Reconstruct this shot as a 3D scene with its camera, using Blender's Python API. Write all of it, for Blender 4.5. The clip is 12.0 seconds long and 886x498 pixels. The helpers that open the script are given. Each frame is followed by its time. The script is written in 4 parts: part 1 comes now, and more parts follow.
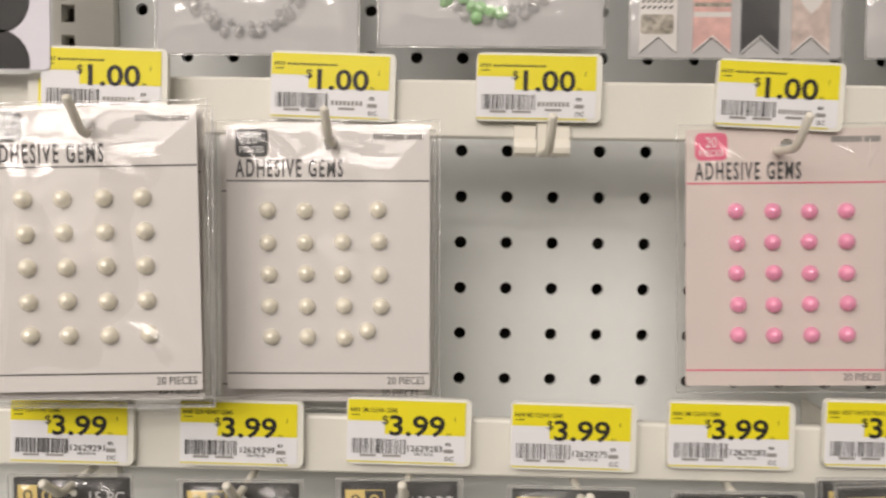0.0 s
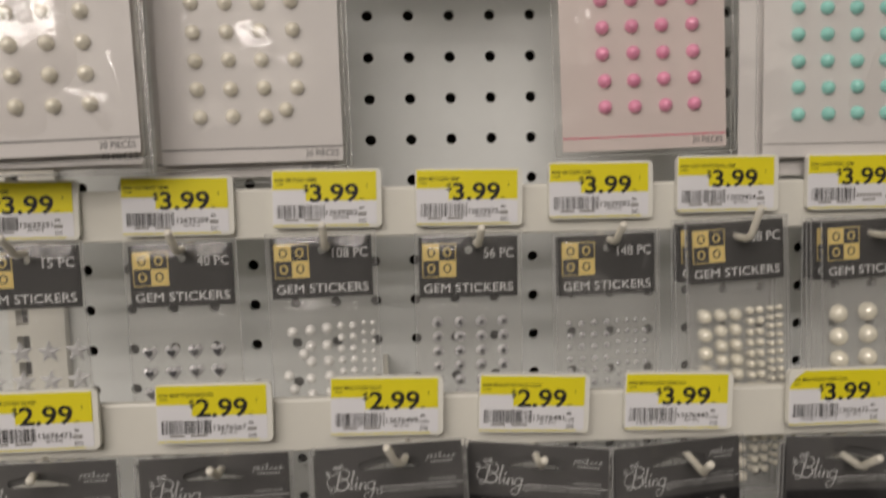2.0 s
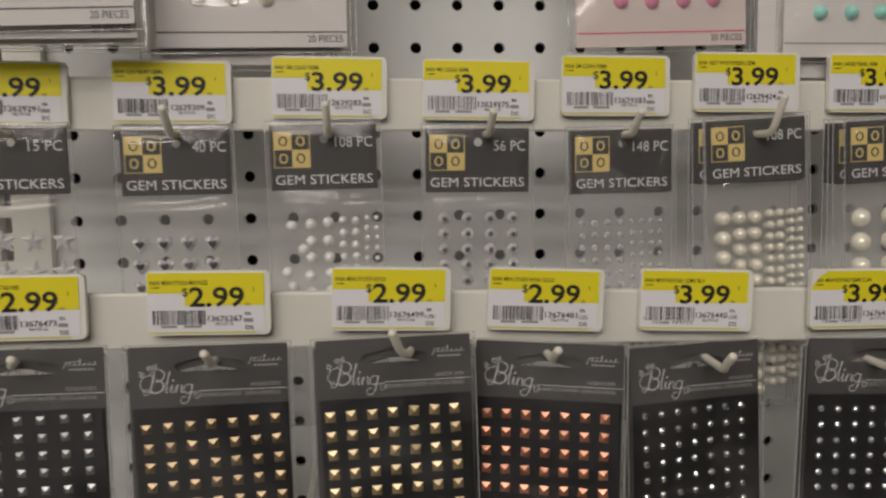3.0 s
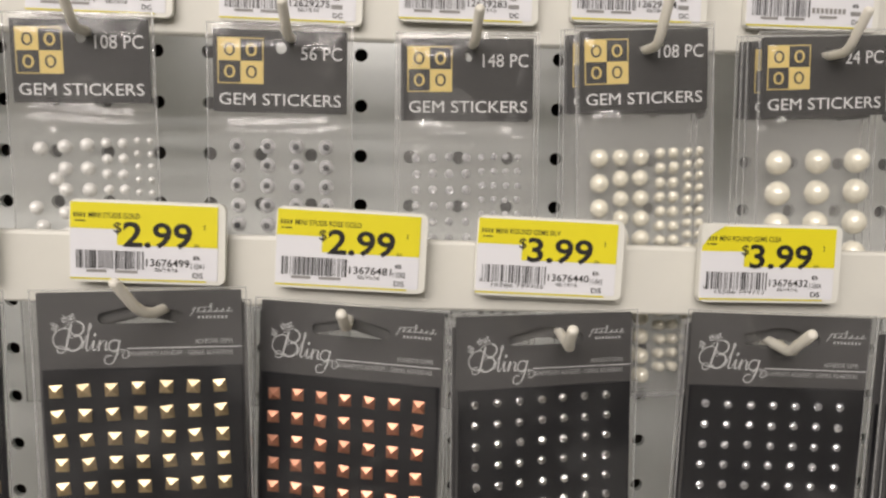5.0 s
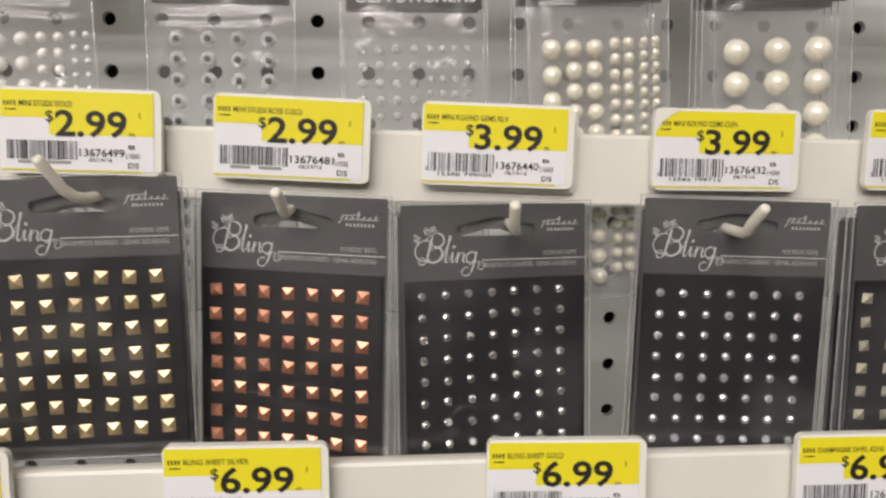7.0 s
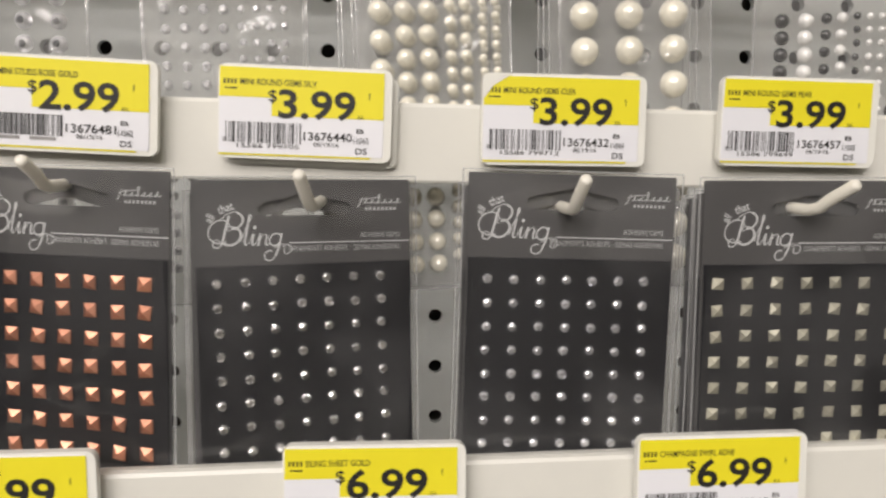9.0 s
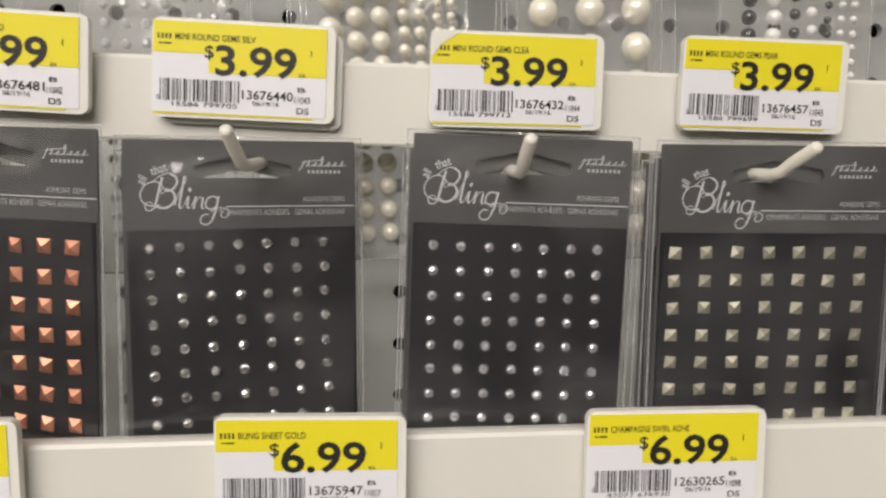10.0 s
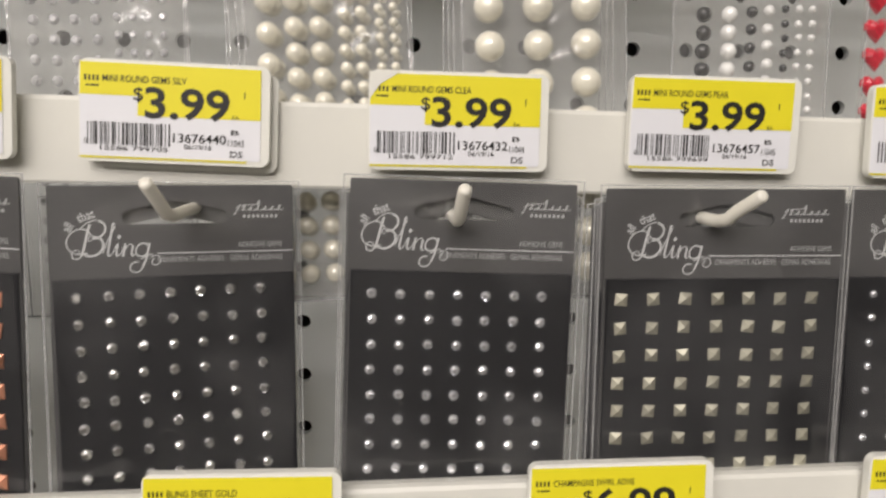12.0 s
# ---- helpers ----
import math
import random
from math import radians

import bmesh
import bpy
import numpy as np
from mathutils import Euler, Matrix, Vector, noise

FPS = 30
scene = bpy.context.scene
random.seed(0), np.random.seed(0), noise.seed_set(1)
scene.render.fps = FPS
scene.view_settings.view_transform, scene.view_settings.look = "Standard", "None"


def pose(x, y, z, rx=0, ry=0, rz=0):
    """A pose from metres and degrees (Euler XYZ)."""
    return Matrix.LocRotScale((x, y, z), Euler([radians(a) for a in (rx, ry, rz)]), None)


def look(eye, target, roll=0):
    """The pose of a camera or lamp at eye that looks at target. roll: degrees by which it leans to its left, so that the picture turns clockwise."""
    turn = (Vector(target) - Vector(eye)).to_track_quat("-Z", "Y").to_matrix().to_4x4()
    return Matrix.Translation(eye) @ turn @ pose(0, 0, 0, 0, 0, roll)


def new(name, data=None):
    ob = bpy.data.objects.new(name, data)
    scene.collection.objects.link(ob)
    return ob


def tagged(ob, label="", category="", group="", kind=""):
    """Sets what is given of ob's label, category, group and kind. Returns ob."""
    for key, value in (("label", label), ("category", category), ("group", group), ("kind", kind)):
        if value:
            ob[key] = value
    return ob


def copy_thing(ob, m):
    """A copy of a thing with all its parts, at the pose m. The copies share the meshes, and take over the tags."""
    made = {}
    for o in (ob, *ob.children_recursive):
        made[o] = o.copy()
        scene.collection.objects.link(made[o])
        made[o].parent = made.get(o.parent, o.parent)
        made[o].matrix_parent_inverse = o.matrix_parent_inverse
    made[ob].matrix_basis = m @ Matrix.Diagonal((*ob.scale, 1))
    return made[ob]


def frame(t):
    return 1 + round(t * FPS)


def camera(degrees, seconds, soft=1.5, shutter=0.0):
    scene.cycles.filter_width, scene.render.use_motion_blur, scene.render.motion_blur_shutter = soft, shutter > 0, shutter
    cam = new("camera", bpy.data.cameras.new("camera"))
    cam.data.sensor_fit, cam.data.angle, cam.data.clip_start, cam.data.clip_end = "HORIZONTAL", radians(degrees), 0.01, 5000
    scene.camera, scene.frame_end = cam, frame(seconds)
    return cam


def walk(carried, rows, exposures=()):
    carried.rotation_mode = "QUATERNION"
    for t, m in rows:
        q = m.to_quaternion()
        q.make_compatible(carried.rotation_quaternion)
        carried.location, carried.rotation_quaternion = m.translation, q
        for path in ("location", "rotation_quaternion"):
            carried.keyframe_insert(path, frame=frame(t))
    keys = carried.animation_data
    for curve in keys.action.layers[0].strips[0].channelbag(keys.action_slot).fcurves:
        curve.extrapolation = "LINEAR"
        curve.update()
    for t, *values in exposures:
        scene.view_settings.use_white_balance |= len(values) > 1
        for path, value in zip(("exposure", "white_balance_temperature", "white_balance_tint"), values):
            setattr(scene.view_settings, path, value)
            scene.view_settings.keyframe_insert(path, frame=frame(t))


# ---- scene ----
cam = camera(57.5, 12.0, soft=2.4, shutter=0.5)
PATH = [
    (0, (0.01, 0.011, 1.472), (-0.029, 2.008, 1.38), 0.6),
    (0.5, (0.022, -0.005, 1.464), (0.049, 1.994, 1.405), 0.1),
    (1, (0.025, -0.021, 1.448), (0.12, 1.974, 1.348), -0.3),
    (1.5, (0.022, -0.04, 1.418), (0.188, 1.947, 1.273), -0.3),
    (2, (0.017, -0.052, 1.386), (0.163, 1.933, 1.187), -1.4),
    (2.5, (0.002, -0.05, 1.342), (0.18, 1.933, 1.157), -1.0),
    (3, (0.008, -0.037, 1.329), (0.181, 1.947, 1.141), -0.7),
    (3.5, (0.036, -0.013, 1.322), (0.209, 1.969, 1.121), -0.4),
    (5.5, (0.112, 0.044, 1.301), (0.225, 2.027, 1.066), 1.1),
    (6, (0.113, 0.042, 1.296), (0.233, 2.027, 1.078), 0.4),
    (6.5, (0.117, 0.04, 1.28), (0.231, 2.021, 1.024), 0.3),
    (8.5, (0.168, 0.066, 1.252), (0.323, 2.047, 1.031), -0.3),
    (9, (0.184, 0.07, 1.252), (0.356, 2.051, 1.033), 0.2),
    (9.5, (0.194, 0.075, 1.246), (0.365, 2.052, 0.998), 0.6),
    (10, (0.203, 0.079, 1.243), (0.367, 2.057, 1.002), 0.6),
    (10.5, (0.212, 0.081, 1.246), (0.38, 2.058, 0.994), 0.8),
    (11, (0.213, 0.082, 1.247), (0.385, 2.058, 0.992), 0.8),
    (11.5, (0.215, 0.083, 1.251), (0.38, 2.058, 0.984), 0.7),
    (12, (0.22, 0.087, 1.258), (0.399, 2.063, 1.003), 0.5),
]
EXPOSURES = [(0, 0.05, 6600, 10), (1, 0.05, 6600, 10), (1.5, -0.15, 6600, 10), (2, -0.5, 6600, 10), (2.5, -0.68, 6600, 10), (3, -0.65, 6550, 10), (3.5, -0.42, 6500, 10),
             (5.5, 0.18, 6420, 10), (6.5, 0.18, 6400, 10), (8.5, 0.32, 6320, 10), (10, 0.2, 6400, 10), (11.5, 0.16, 6420, 10), (12, 0.24, 6350, 10)]
walk(cam, [(t, look(eye, target, roll)) for t, eye, target, roll in PATH], EXPOSURES)

# ---------------------------------------------------------------- light
BOARD_Y = 0.46
CEILING = 4.2
world = bpy.data.worlds.new("store_air")
scene.world = world
world.use_nodes = True
world.node_tree.nodes["Background"].inputs[0].default_value = (0.9, 0.95, 1.0, 1)
world.node_tree.nodes["Background"].inputs[1].default_value = 0.05
# fluorescent rows over the sales floor, one over each aisle: y of each row
ROWS_Y = (-0.7, -2.3, -3.9, -5.5, -7.1)
ROW_LENGTH, ROW_X = 5.6, -2.2
for k, ry in enumerate(ROWS_Y):
    data = bpy.data.lights.new("row_light", "AREA")
    data.shape, data.size, data.size_y = "RECTANGLE", ROW_LENGTH, 0.90
    data.energy, data.color = (5.0, 64.0, 155.0, 232.0, 300.0)[k], (1.0, 0.92, 0.87)
    lamp = new("row_light", data)
    lamp.matrix_world = pose(ROW_X, ry, CEILING - 0.075)


# ---------------------------------------------------------------- materials
def material(name, color, rough=0.5, metal=0.0, vary=0.06, scale=60.0, bump=0.0, bump_scale=400.0, coat=0.0, ior=1.45, random_tone=0.0, sub=0.0):
    """A surface with tone variation at two scales, roughness variation and fine relief."""
    m = bpy.data.materials.new(name)
    m.use_nodes = True
    n, l = m.node_tree.nodes, m.node_tree.links
    b = n["Principled BSDF"]
    b.inputs["Metallic"].default_value = metal
    b.inputs["IOR"].default_value = ior
    b.inputs["Coat Weight"].default_value = coat
    b.inputs["Coat Roughness"].default_value = 0.08
    if sub:
        b.inputs["Subsurface Weight"].default_value = sub
        b.inputs["Subsurface Radius"].default_value = (0.004, 0.0035, 0.0025)
        b.inputs["Subsurface Scale"].default_value = 0.5
    co = n.new("ShaderNodeTexCoord")
    big, fine = n.new("ShaderNodeTexNoise"), n.new("ShaderNodeTexNoise")
    big.inputs["Scale"].default_value, fine.inputs["Scale"].default_value = scale, scale * 14
    big.inputs["Detail"].default_value = 5.0
    for tex in (big, fine):
        l.new(co.outputs["Object"], tex.inputs["Vector"])
    add = n.new("ShaderNodeMath")
    add.operation = "MULTIPLY_ADD"
    add.inputs[1].default_value = 0.35
    l.new(fine.outputs["Fac"], add.inputs[0])
    l.new(big.outputs["Fac"], add.inputs[2])
    tone = n.new("ShaderNodeMapRange")
    tone.inputs["From Min"].default_value, tone.inputs["From Max"].default_value = 0.35, 1.0
    tone.inputs["To Min"].default_value, tone.inputs["To Max"].default_value = 1 - vary, 1 + vary
    l.new(add.outputs[0], tone.inputs["Value"])
    value = tone.outputs[0]
    if random_tone:
        info, spread, both = n.new("ShaderNodeObjectInfo"), n.new("ShaderNodeMapRange"), n.new("ShaderNodeMath")
        spread.inputs["To Min"].default_value, spread.inputs["To Max"].default_value = 1 - random_tone, 1 + random_tone
        l.new(info.outputs["Random"], spread.inputs["Value"])
        both.operation = "MULTIPLY"
        l.new(value, both.inputs[0])
        l.new(spread.outputs[0], both.inputs[1])
        value = both.outputs[0]
    mix = n.new("ShaderNodeVectorMath")
    mix.operation = "SCALE"
    mix.inputs[0].default_value = color
    l.new(value, mix.inputs["Scale"])
    l.new(mix.outputs[0], b.inputs["Base Color"])
    r = n.new("ShaderNodeMapRange")
    r.inputs["To Min"].default_value, r.inputs["To Max"].default_value = max(0.02, rough * 0.8), min(1, rough * 1.2)
    l.new(big.outputs["Fac"], r.inputs["Value"])
    l.new(r.outputs[0], b.inputs["Roughness"])
    if bump:
        bn, tex = n.new("ShaderNodeBump"), n.new("ShaderNodeTexNoise")
        tex.inputs["Scale"].default_value = bump_scale
        l.new(co.outputs["Object"], tex.inputs["Vector"])
        bn.inputs["Strength"].default_value, bn.inputs["Distance"].default_value = bump, 0.0006
        l.new(tex.outputs["Fac"], bn.inputs["Height"])
        l.new(bn.outputs[0], b.inputs["Normal"])
    return m


def film_material(name, tint, gloss, rough, scale, strength, base=0.0, haze=0.0, painted_veil=False):
    """Thin clear plastic: see-through, with a Fresnel gloss and a crinkled relief."""
    m = bpy.data.materials.new(name)
    m.use_nodes = True
    n, l = m.node_tree.nodes, m.node_tree.links
    n.remove(n["Principled BSDF"])
    clear, shine, mix = n.new("ShaderNodeBsdfTransparent"), n.new("ShaderNodeBsdfGlossy"), n.new("ShaderNodeMixShader")
    clear.inputs[0].default_value = (*tint, 1)
    shine.inputs["Roughness"].default_value = rough
    fres, steep, co, tex, bump, gain = (n.new("ShaderNode" + k) for k in ("LayerWeight", "Math", "TexCoord", "TexNoise", "Bump", "Math"))
    fres.inputs["Blend"].default_value = 0.5
    steep.operation = "POWER"
    steep.inputs[1].default_value = 5.0
    l.new(fres.outputs["Facing"], steep.inputs[0])
    gain.operation = "MULTIPLY_ADD"
    gain.use_clamp = True
    gain.inputs[1].default_value = 0.95 * gloss
    gain.inputs[2].default_value = 0.05 * gloss + base
    l.new(steep.outputs[0], gain.inputs[0])
    l.new(gain.outputs[0], mix.inputs[0])
    tex.inputs["Scale"].default_value = scale
    tex.inputs["Detail"].default_value = 3
    l.new(co.outputs["Object"], tex.inputs["Vector"])
    bump.inputs["Strength"].default_value, bump.inputs["Distance"].default_value = strength, 0.004
    l.new(tex.outputs["Fac"], bump.inputs["Height"])
    l.new(bump.outputs[0], shine.inputs["Normal"])
    l.new(bump.outputs[0], fres.inputs["Normal"])
    body = clear
    # white share in the film: cloudy plastic, plus glare put into the colour
    if haze:
        milk, body = n.new("ShaderNodeBsdfDiffuse"), n.new("ShaderNodeMixShader")
        milk.inputs[0].default_value = (0.85, 0.85, 0.84, 1)
        body.inputs[0].default_value = haze
        if painted_veil:
            # uneven whitish patches painted in for the room's reflection on the sleeve
            info, far, patch, level = (n.new("ShaderNode" + k) for k in ("ObjectInfo", "VectorMath", "TexNoise", "MapRange"))
            far.operation = "MULTIPLY_ADD"
            l.new(info.outputs["Random"], far.inputs[0])
            far.inputs[1].default_value = (3.0, 5.0, 7.0)
            l.new(co.outputs["Object"], far.inputs[2])
            l.new(far.outputs[0], patch.inputs["Vector"])
            patch.inputs["Scale"].default_value, patch.inputs["Detail"].default_value, patch.inputs["Distortion"].default_value = 17.0, 1.5, 0.8
            level.inputs["From Min"].default_value, level.inputs["From Max"].default_value = 0.44, 0.58
            level.inputs["To Min"].default_value, level.inputs["To Max"].default_value = 0.5 * haze, 2.2 * haze
            l.new(patch.outputs["Fac"], level.inputs["Value"])
            l.new(level.outputs[0], body.inputs[0])
        l.new(clear.outputs[0], body.inputs[1])
        l.new(milk.outputs[0], body.inputs[2])
    l.new(body.outputs[0], mix.inputs[1])
    l.new(shine.outputs[0], mix.inputs[2])
    l.new(mix.outputs[0], n["Material Output"].inputs["Surface"])
    return m


PAINT = material("pegboard_paint", (0.78, 0.80, 0.785), 0.46, vary=0.04, scale=9, bump=0.06, bump_scale=900)
# shade of the hollow behind holes and slots, painted as a dark colour
CAVITY_SHADE = material("painted_cavity_shade", (0.10, 0.086, 0.072), 0.9)
CREAM = material("cream_plastic", (0.755, 0.742, 0.675), 0.38, vary=0.025, scale=14, bump=0.03, bump_scale=300)
HOOKWHITE = material("hook_white", (0.80, 0.77, 0.68), 0.35, vary=0.05, scale=90, bump=0.08, bump_scale=700)
HOLDER = material("label_holder_plastic", (0.84, 0.83, 0.76), 0.25, vary=0.02, scale=40, coat=0.3)
PAPER = material("label_paper", (0.83, 0.83, 0.86), 0.45, vary=0.012, scale=70, coat=0.15)
YELLOW = material("label_yellow", (0.84, 0.74, 0.022), 0.45, vary=0.025, scale=80, coat=0.15)
INK = material("black_ink", (0.018, 0.017, 0.016), 0.5)
OLIVE_INK = material("ink_on_yellow", (0.06, 0.054, 0.012), 0.5)
WHITECARD = material("white_card", (0.74, 0.715, 0.70), 0.5, vary=0.02, scale=25, bump=0.03)
PINKCARD = material("pink_tinted_card", (0.72, 0.635, 0.605), 0.5, vary=0.02, scale=25, bump=0.03)
GREYINK = material("charcoal_print", (0.06, 0.06, 0.065), 0.5)
PALEINK = material("pale_grey_print", (0.30, 0.29, 0.28), 0.5)
PINKINK = material("pink_print", (0.80, 0.10, 0.22), 0.5)
PINKTAG = material("pink_tag", (0.80, 0.16, 0.28), 0.5)
TEALTAG = material("teal_tag", (0.10, 0.36, 0.45), 0.5)
WHITEINK = material("white_print", (0.80, 0.80, 0.80), 0.5)
SCRIPTINK = material("pale_silver_print", (0.60, 0.60, 0.60), 0.5)
SILVERINK = material("silver_grey_print", (0.46, 0.46, 0.46), 0.5)
BLACKCARD = material("black_card", (0.016, 0.015, 0.0145), 0.5, vary=0.18, scale=45, bump=0.05)
GREYCARD = material("grey_header_card", (0.068, 0.066, 0.066), 0.55, vary=0.08, scale=35, bump=0.04)
PANEL = material("black_gem_sheet", (0.010, 0.010, 0.012), 0.45, vary=0.15, scale=35)
GOLDINK = material("gold_print", (0.78, 0.60, 0.20), 0.45)
PEARL = material("cream_pearl", (0.90, 0.86, 0.73), 0.20, metal=0.12, vary=0.03, scale=200, coat=1.0, random_tone=0.03)
WPEARL = material("white_pearl", (0.88, 0.87, 0.84), 0.24, metal=0.05, vary=0.03, scale=200, coat=0.7, random_tone=0.03)
PINKPEARL = material("pink_pearl", (0.95, 0.36, 0.56), 0.20, metal=0.1, vary=0.03, scale=200, coat=1.0, random_tone=0.05)
TEALPEARL = material("teal_pearl", (0.36, 0.80, 0.72), 0.26, metal=0.0, vary=0.03, scale=200, coat=0.8, random_tone=0.05)
BLACKPEARL = material("black_pearl", (0.03, 0.03, 0.03), 0.2, coat=0.8)
GOLD = material("gold_stud", (0.72, 0.57, 0.35), 0.42, metal=1.0, vary=0.08, scale=300, random_tone=0.14)
ROSE = material("rose_gold_stud", (0.80, 0.38, 0.25), 0.41, metal=1.0, vary=0.08, scale=300, random_tone=0.12)
BRONZE = material("bronze_stud", (0.44, 0.33, 0.20), 0.42, metal=1.0, vary=0.08, scale=300, random_tone=0.12)
STEEL = material("silver_stud", (0.45, 0.45, 0.46), 0.42, metal=1.0, vary=0.08, scale=300, random_tone=0.12)
PALE = material("pale_pearl_stud", (0.54, 0.52, 0.42), 0.44, metal=0.8, vary=0.06, scale=300, random_tone=0.1)
SILVERGEM = material("silver_foiled_gem", (0.94, 0.94, 0.96), 0.15, metal=1.0, vary=0.05, scale=400, random_tone=0.1)
CLEARGEM = material("clear_foiled_gem", (0.84, 0.85, 0.89), 0.12, metal=0.85, vary=0.08, scale=500, random_tone=0.14)
BRIGHTGEM = material("bright_clear_gem", (0.88, 0.88, 0.90), 0.16, metal=0.6, vary=0.1, scale=500, random_tone=0.12)
REDGEM = material("red_glitter", (0.55, 0.03, 0.05), 0.3, vary=0.4, scale=500, coat=0.5)
GREENGEM = material("green_glitter", (0.05, 0.45, 0.08), 0.3, vary=0.4, scale=500, coat=0.5)
PALEGREEN = material("pale_green_gem", (0.34, 0.60, 0.30), 0.25, vary=0.3, scale=400, coat=0.5)
GREYBACK = material("grey_backing_card", (0.52, 0.52, 0.53), 0.5, vary=0.03, scale=20)
BLUSH = material("blush_print", (0.72, 0.45, 0.42), 0.5, vary=0.3, scale=180)
SPECKLE = material("speckled_print", (0.36, 0.33, 0.28), 0.5, vary=0.9, scale=420)
FLORAL = material("floral_print", (0.60, 0.50, 0.46), 0.5, vary=0.35, scale=200)
LILAC = material("lilac_sheet", (0.74, 0.72, 0.80), 0.5, vary=0.03, scale=20)
# the haze here is a painted veil in place of reflected surroundings
FILM = film_material("clear_film", (0.98, 0.98, 0.975), 1.0, 0.07, 26.0, 0.40, 0.0, 0.017, True)
# cloudy bag film; part of its haze is painted glare
FILM_B = film_material("hazy_film", (0.975, 0.975, 0.97), 0.9, 0.10, 45.0, 0.35, 0.0, 0.065)
FILM_A = film_material("crinkled_film", (0.985, 0.98, 0.975), 1.5, 0.08, 26.0, 0.55)
SEAM = film_material("film_seam", (0.90, 0.90, 0.90), 2.0, 0.15, 200.0, 0.3, 0.05, 0.22)
CRYSTAL = film_material("clear_crystal", (0.94, 0.94, 0.95), 1.6, 0.12, 300.0, 0.25, 0.12, 0.24)
TILE = material("floor_vinyl", (0.42, 0.41, 0.38), 0.3, vary=0.06, scale=2.0)
WALLPAINT = material("store_wall_paint", (0.55, 0.535, 0.50), 0.7, vary=0.04, scale=1.5)
CEILPAINT = material("ceiling_board", (0.78, 0.78, 0.76), 0.85, vary=0.04, scale=6.0, bump=0.3, bump_scale=60)
SHELFPAINT = material("shelf_metal", (0.42, 0.41, 0.385), 0.4, vary=0.04, scale=4.0)


# ---------------------------------------------------------------- mesh helpers
def part(name, bm, mat, parent, label="", smooth=False):
    """One mesh object, from a bmesh or from shared mesh data, under a thing or a part."""
    if isinstance(bm, bpy.types.Mesh):
        data = bm
    else:
        bmesh.ops.recalc_face_normals(bm, faces=bm.faces)
        data = bpy.data.meshes.new(name)
        bm.to_mesh(data)
        bm.free()
        data.materials.append(mat)
        if smooth:
            for p in data.polygons:
                p.use_smooth = True
    ob = new(name, data)
    ob.parent = parent
    if label:
        ob["label"] = label
    return ob


def thing(name, m, label, category, group="", kind=""):
    ob = new(name)
    ob.empty_display_size = 0.01
    ob.matrix_world = m
    return tagged(ob, label, category, group, kind)


def box(bm, x0, x1, y0, y1, z0, z1):
    v = [bm.verts.new((x, y, z)) for x in (x0, x1) for y in (y0, y1) for z in (z0, z1)]
    for f in ((0, 1, 3, 2), (4, 6, 7, 5), (0, 4, 5, 1), (2, 3, 7, 6), (0, 2, 6, 4), (1, 5, 7, 3)):
        bm.faces.new([v[i] for i in f])
    return bm


def boxes(*rows):
    bm = bmesh.new()
    for r in rows:
        box(bm, *r)
    return bm


def plate(loops, y0, y1):
    """A flat sheet in the xz plane from y0 (back) to y1 (front), with outline loops[0] and the other loops as holes."""
    bm = bmesh.new()
    rings, edges = [], []
    for loop in loops:
        ring = [bm.verts.new((x, y1, z)) for x, z in loop]
        rings.append(ring)
        edges += [bm.edges.new((ring[i], ring[(i + 1) % len(ring)])) for i in range(len(ring))]
    if len(loops) == 1:
        bm.faces.new(rings[0])
    else:
        bmesh.ops.triangle_fill(bm, edges=edges, use_beauty=True)
    faces = list(bm.faces)
    twin = {v: bm.verts.new((v.co.x, y0, v.co.z)) for ring in rings for v in ring}
    for f in faces:
        bm.faces.new([twin[v] for v in reversed(f.verts)])
    for ring in rings:
        for i, v in enumerate(ring):
            w = ring[(i + 1) % len(ring)]
            bm.faces.new((v, w, twin[w], twin[v]))
    return bm


def rect(x0, x1, z0, z1, r=0.0, seg=4):
    if not r:
        return [(x0, z0), (x1, z0), (x1, z1), (x0, z1)]
    out = []
    for cx, cz, a in ((x1 - r, z0 + r, -90), (x1 - r, z1 - r, 0), (x0 + r, z1 - r, 90), (x0 + r, z0 + r, 180)):
        for i in range(seg + 1):
            t = radians(a + 90 * i / seg)
            out.append((cx + r * math.cos(t), cz + r * math.sin(t)))
    return out


def disc(cx, cz, r, seg=12):
    return [(cx + r * math.cos(2 * math.pi * i / seg), cz + r * math.sin(2 * math.pi * i / seg)) for i in range(seg)]


def hang_slot(cx, cz, w, h):
    """The outline of a hang hole: a flat slot with rounded ends that rises to a low hump in the middle."""
    a, e = w / 2, h * 0.33
    out = [(cx - a + e + e * math.cos(t), cz + e + e * math.sin(t)) for t in (math.pi * (0.70 + 0.2 * k) for k in range(5))]
    out += [(cx + a - e + e * math.cos(t), cz + e + e * math.sin(t)) for t in (math.pi * (1.5 + 0.2 * k) for k in range(5))]
    out += [(cx + 0.18 * w, cz + 0.88 * h), (cx + 0.10 * w, cz + h), (cx - 0.10 * w, cz + h), (cx - 0.18 * w, cz + 0.88 * h)]
    return out


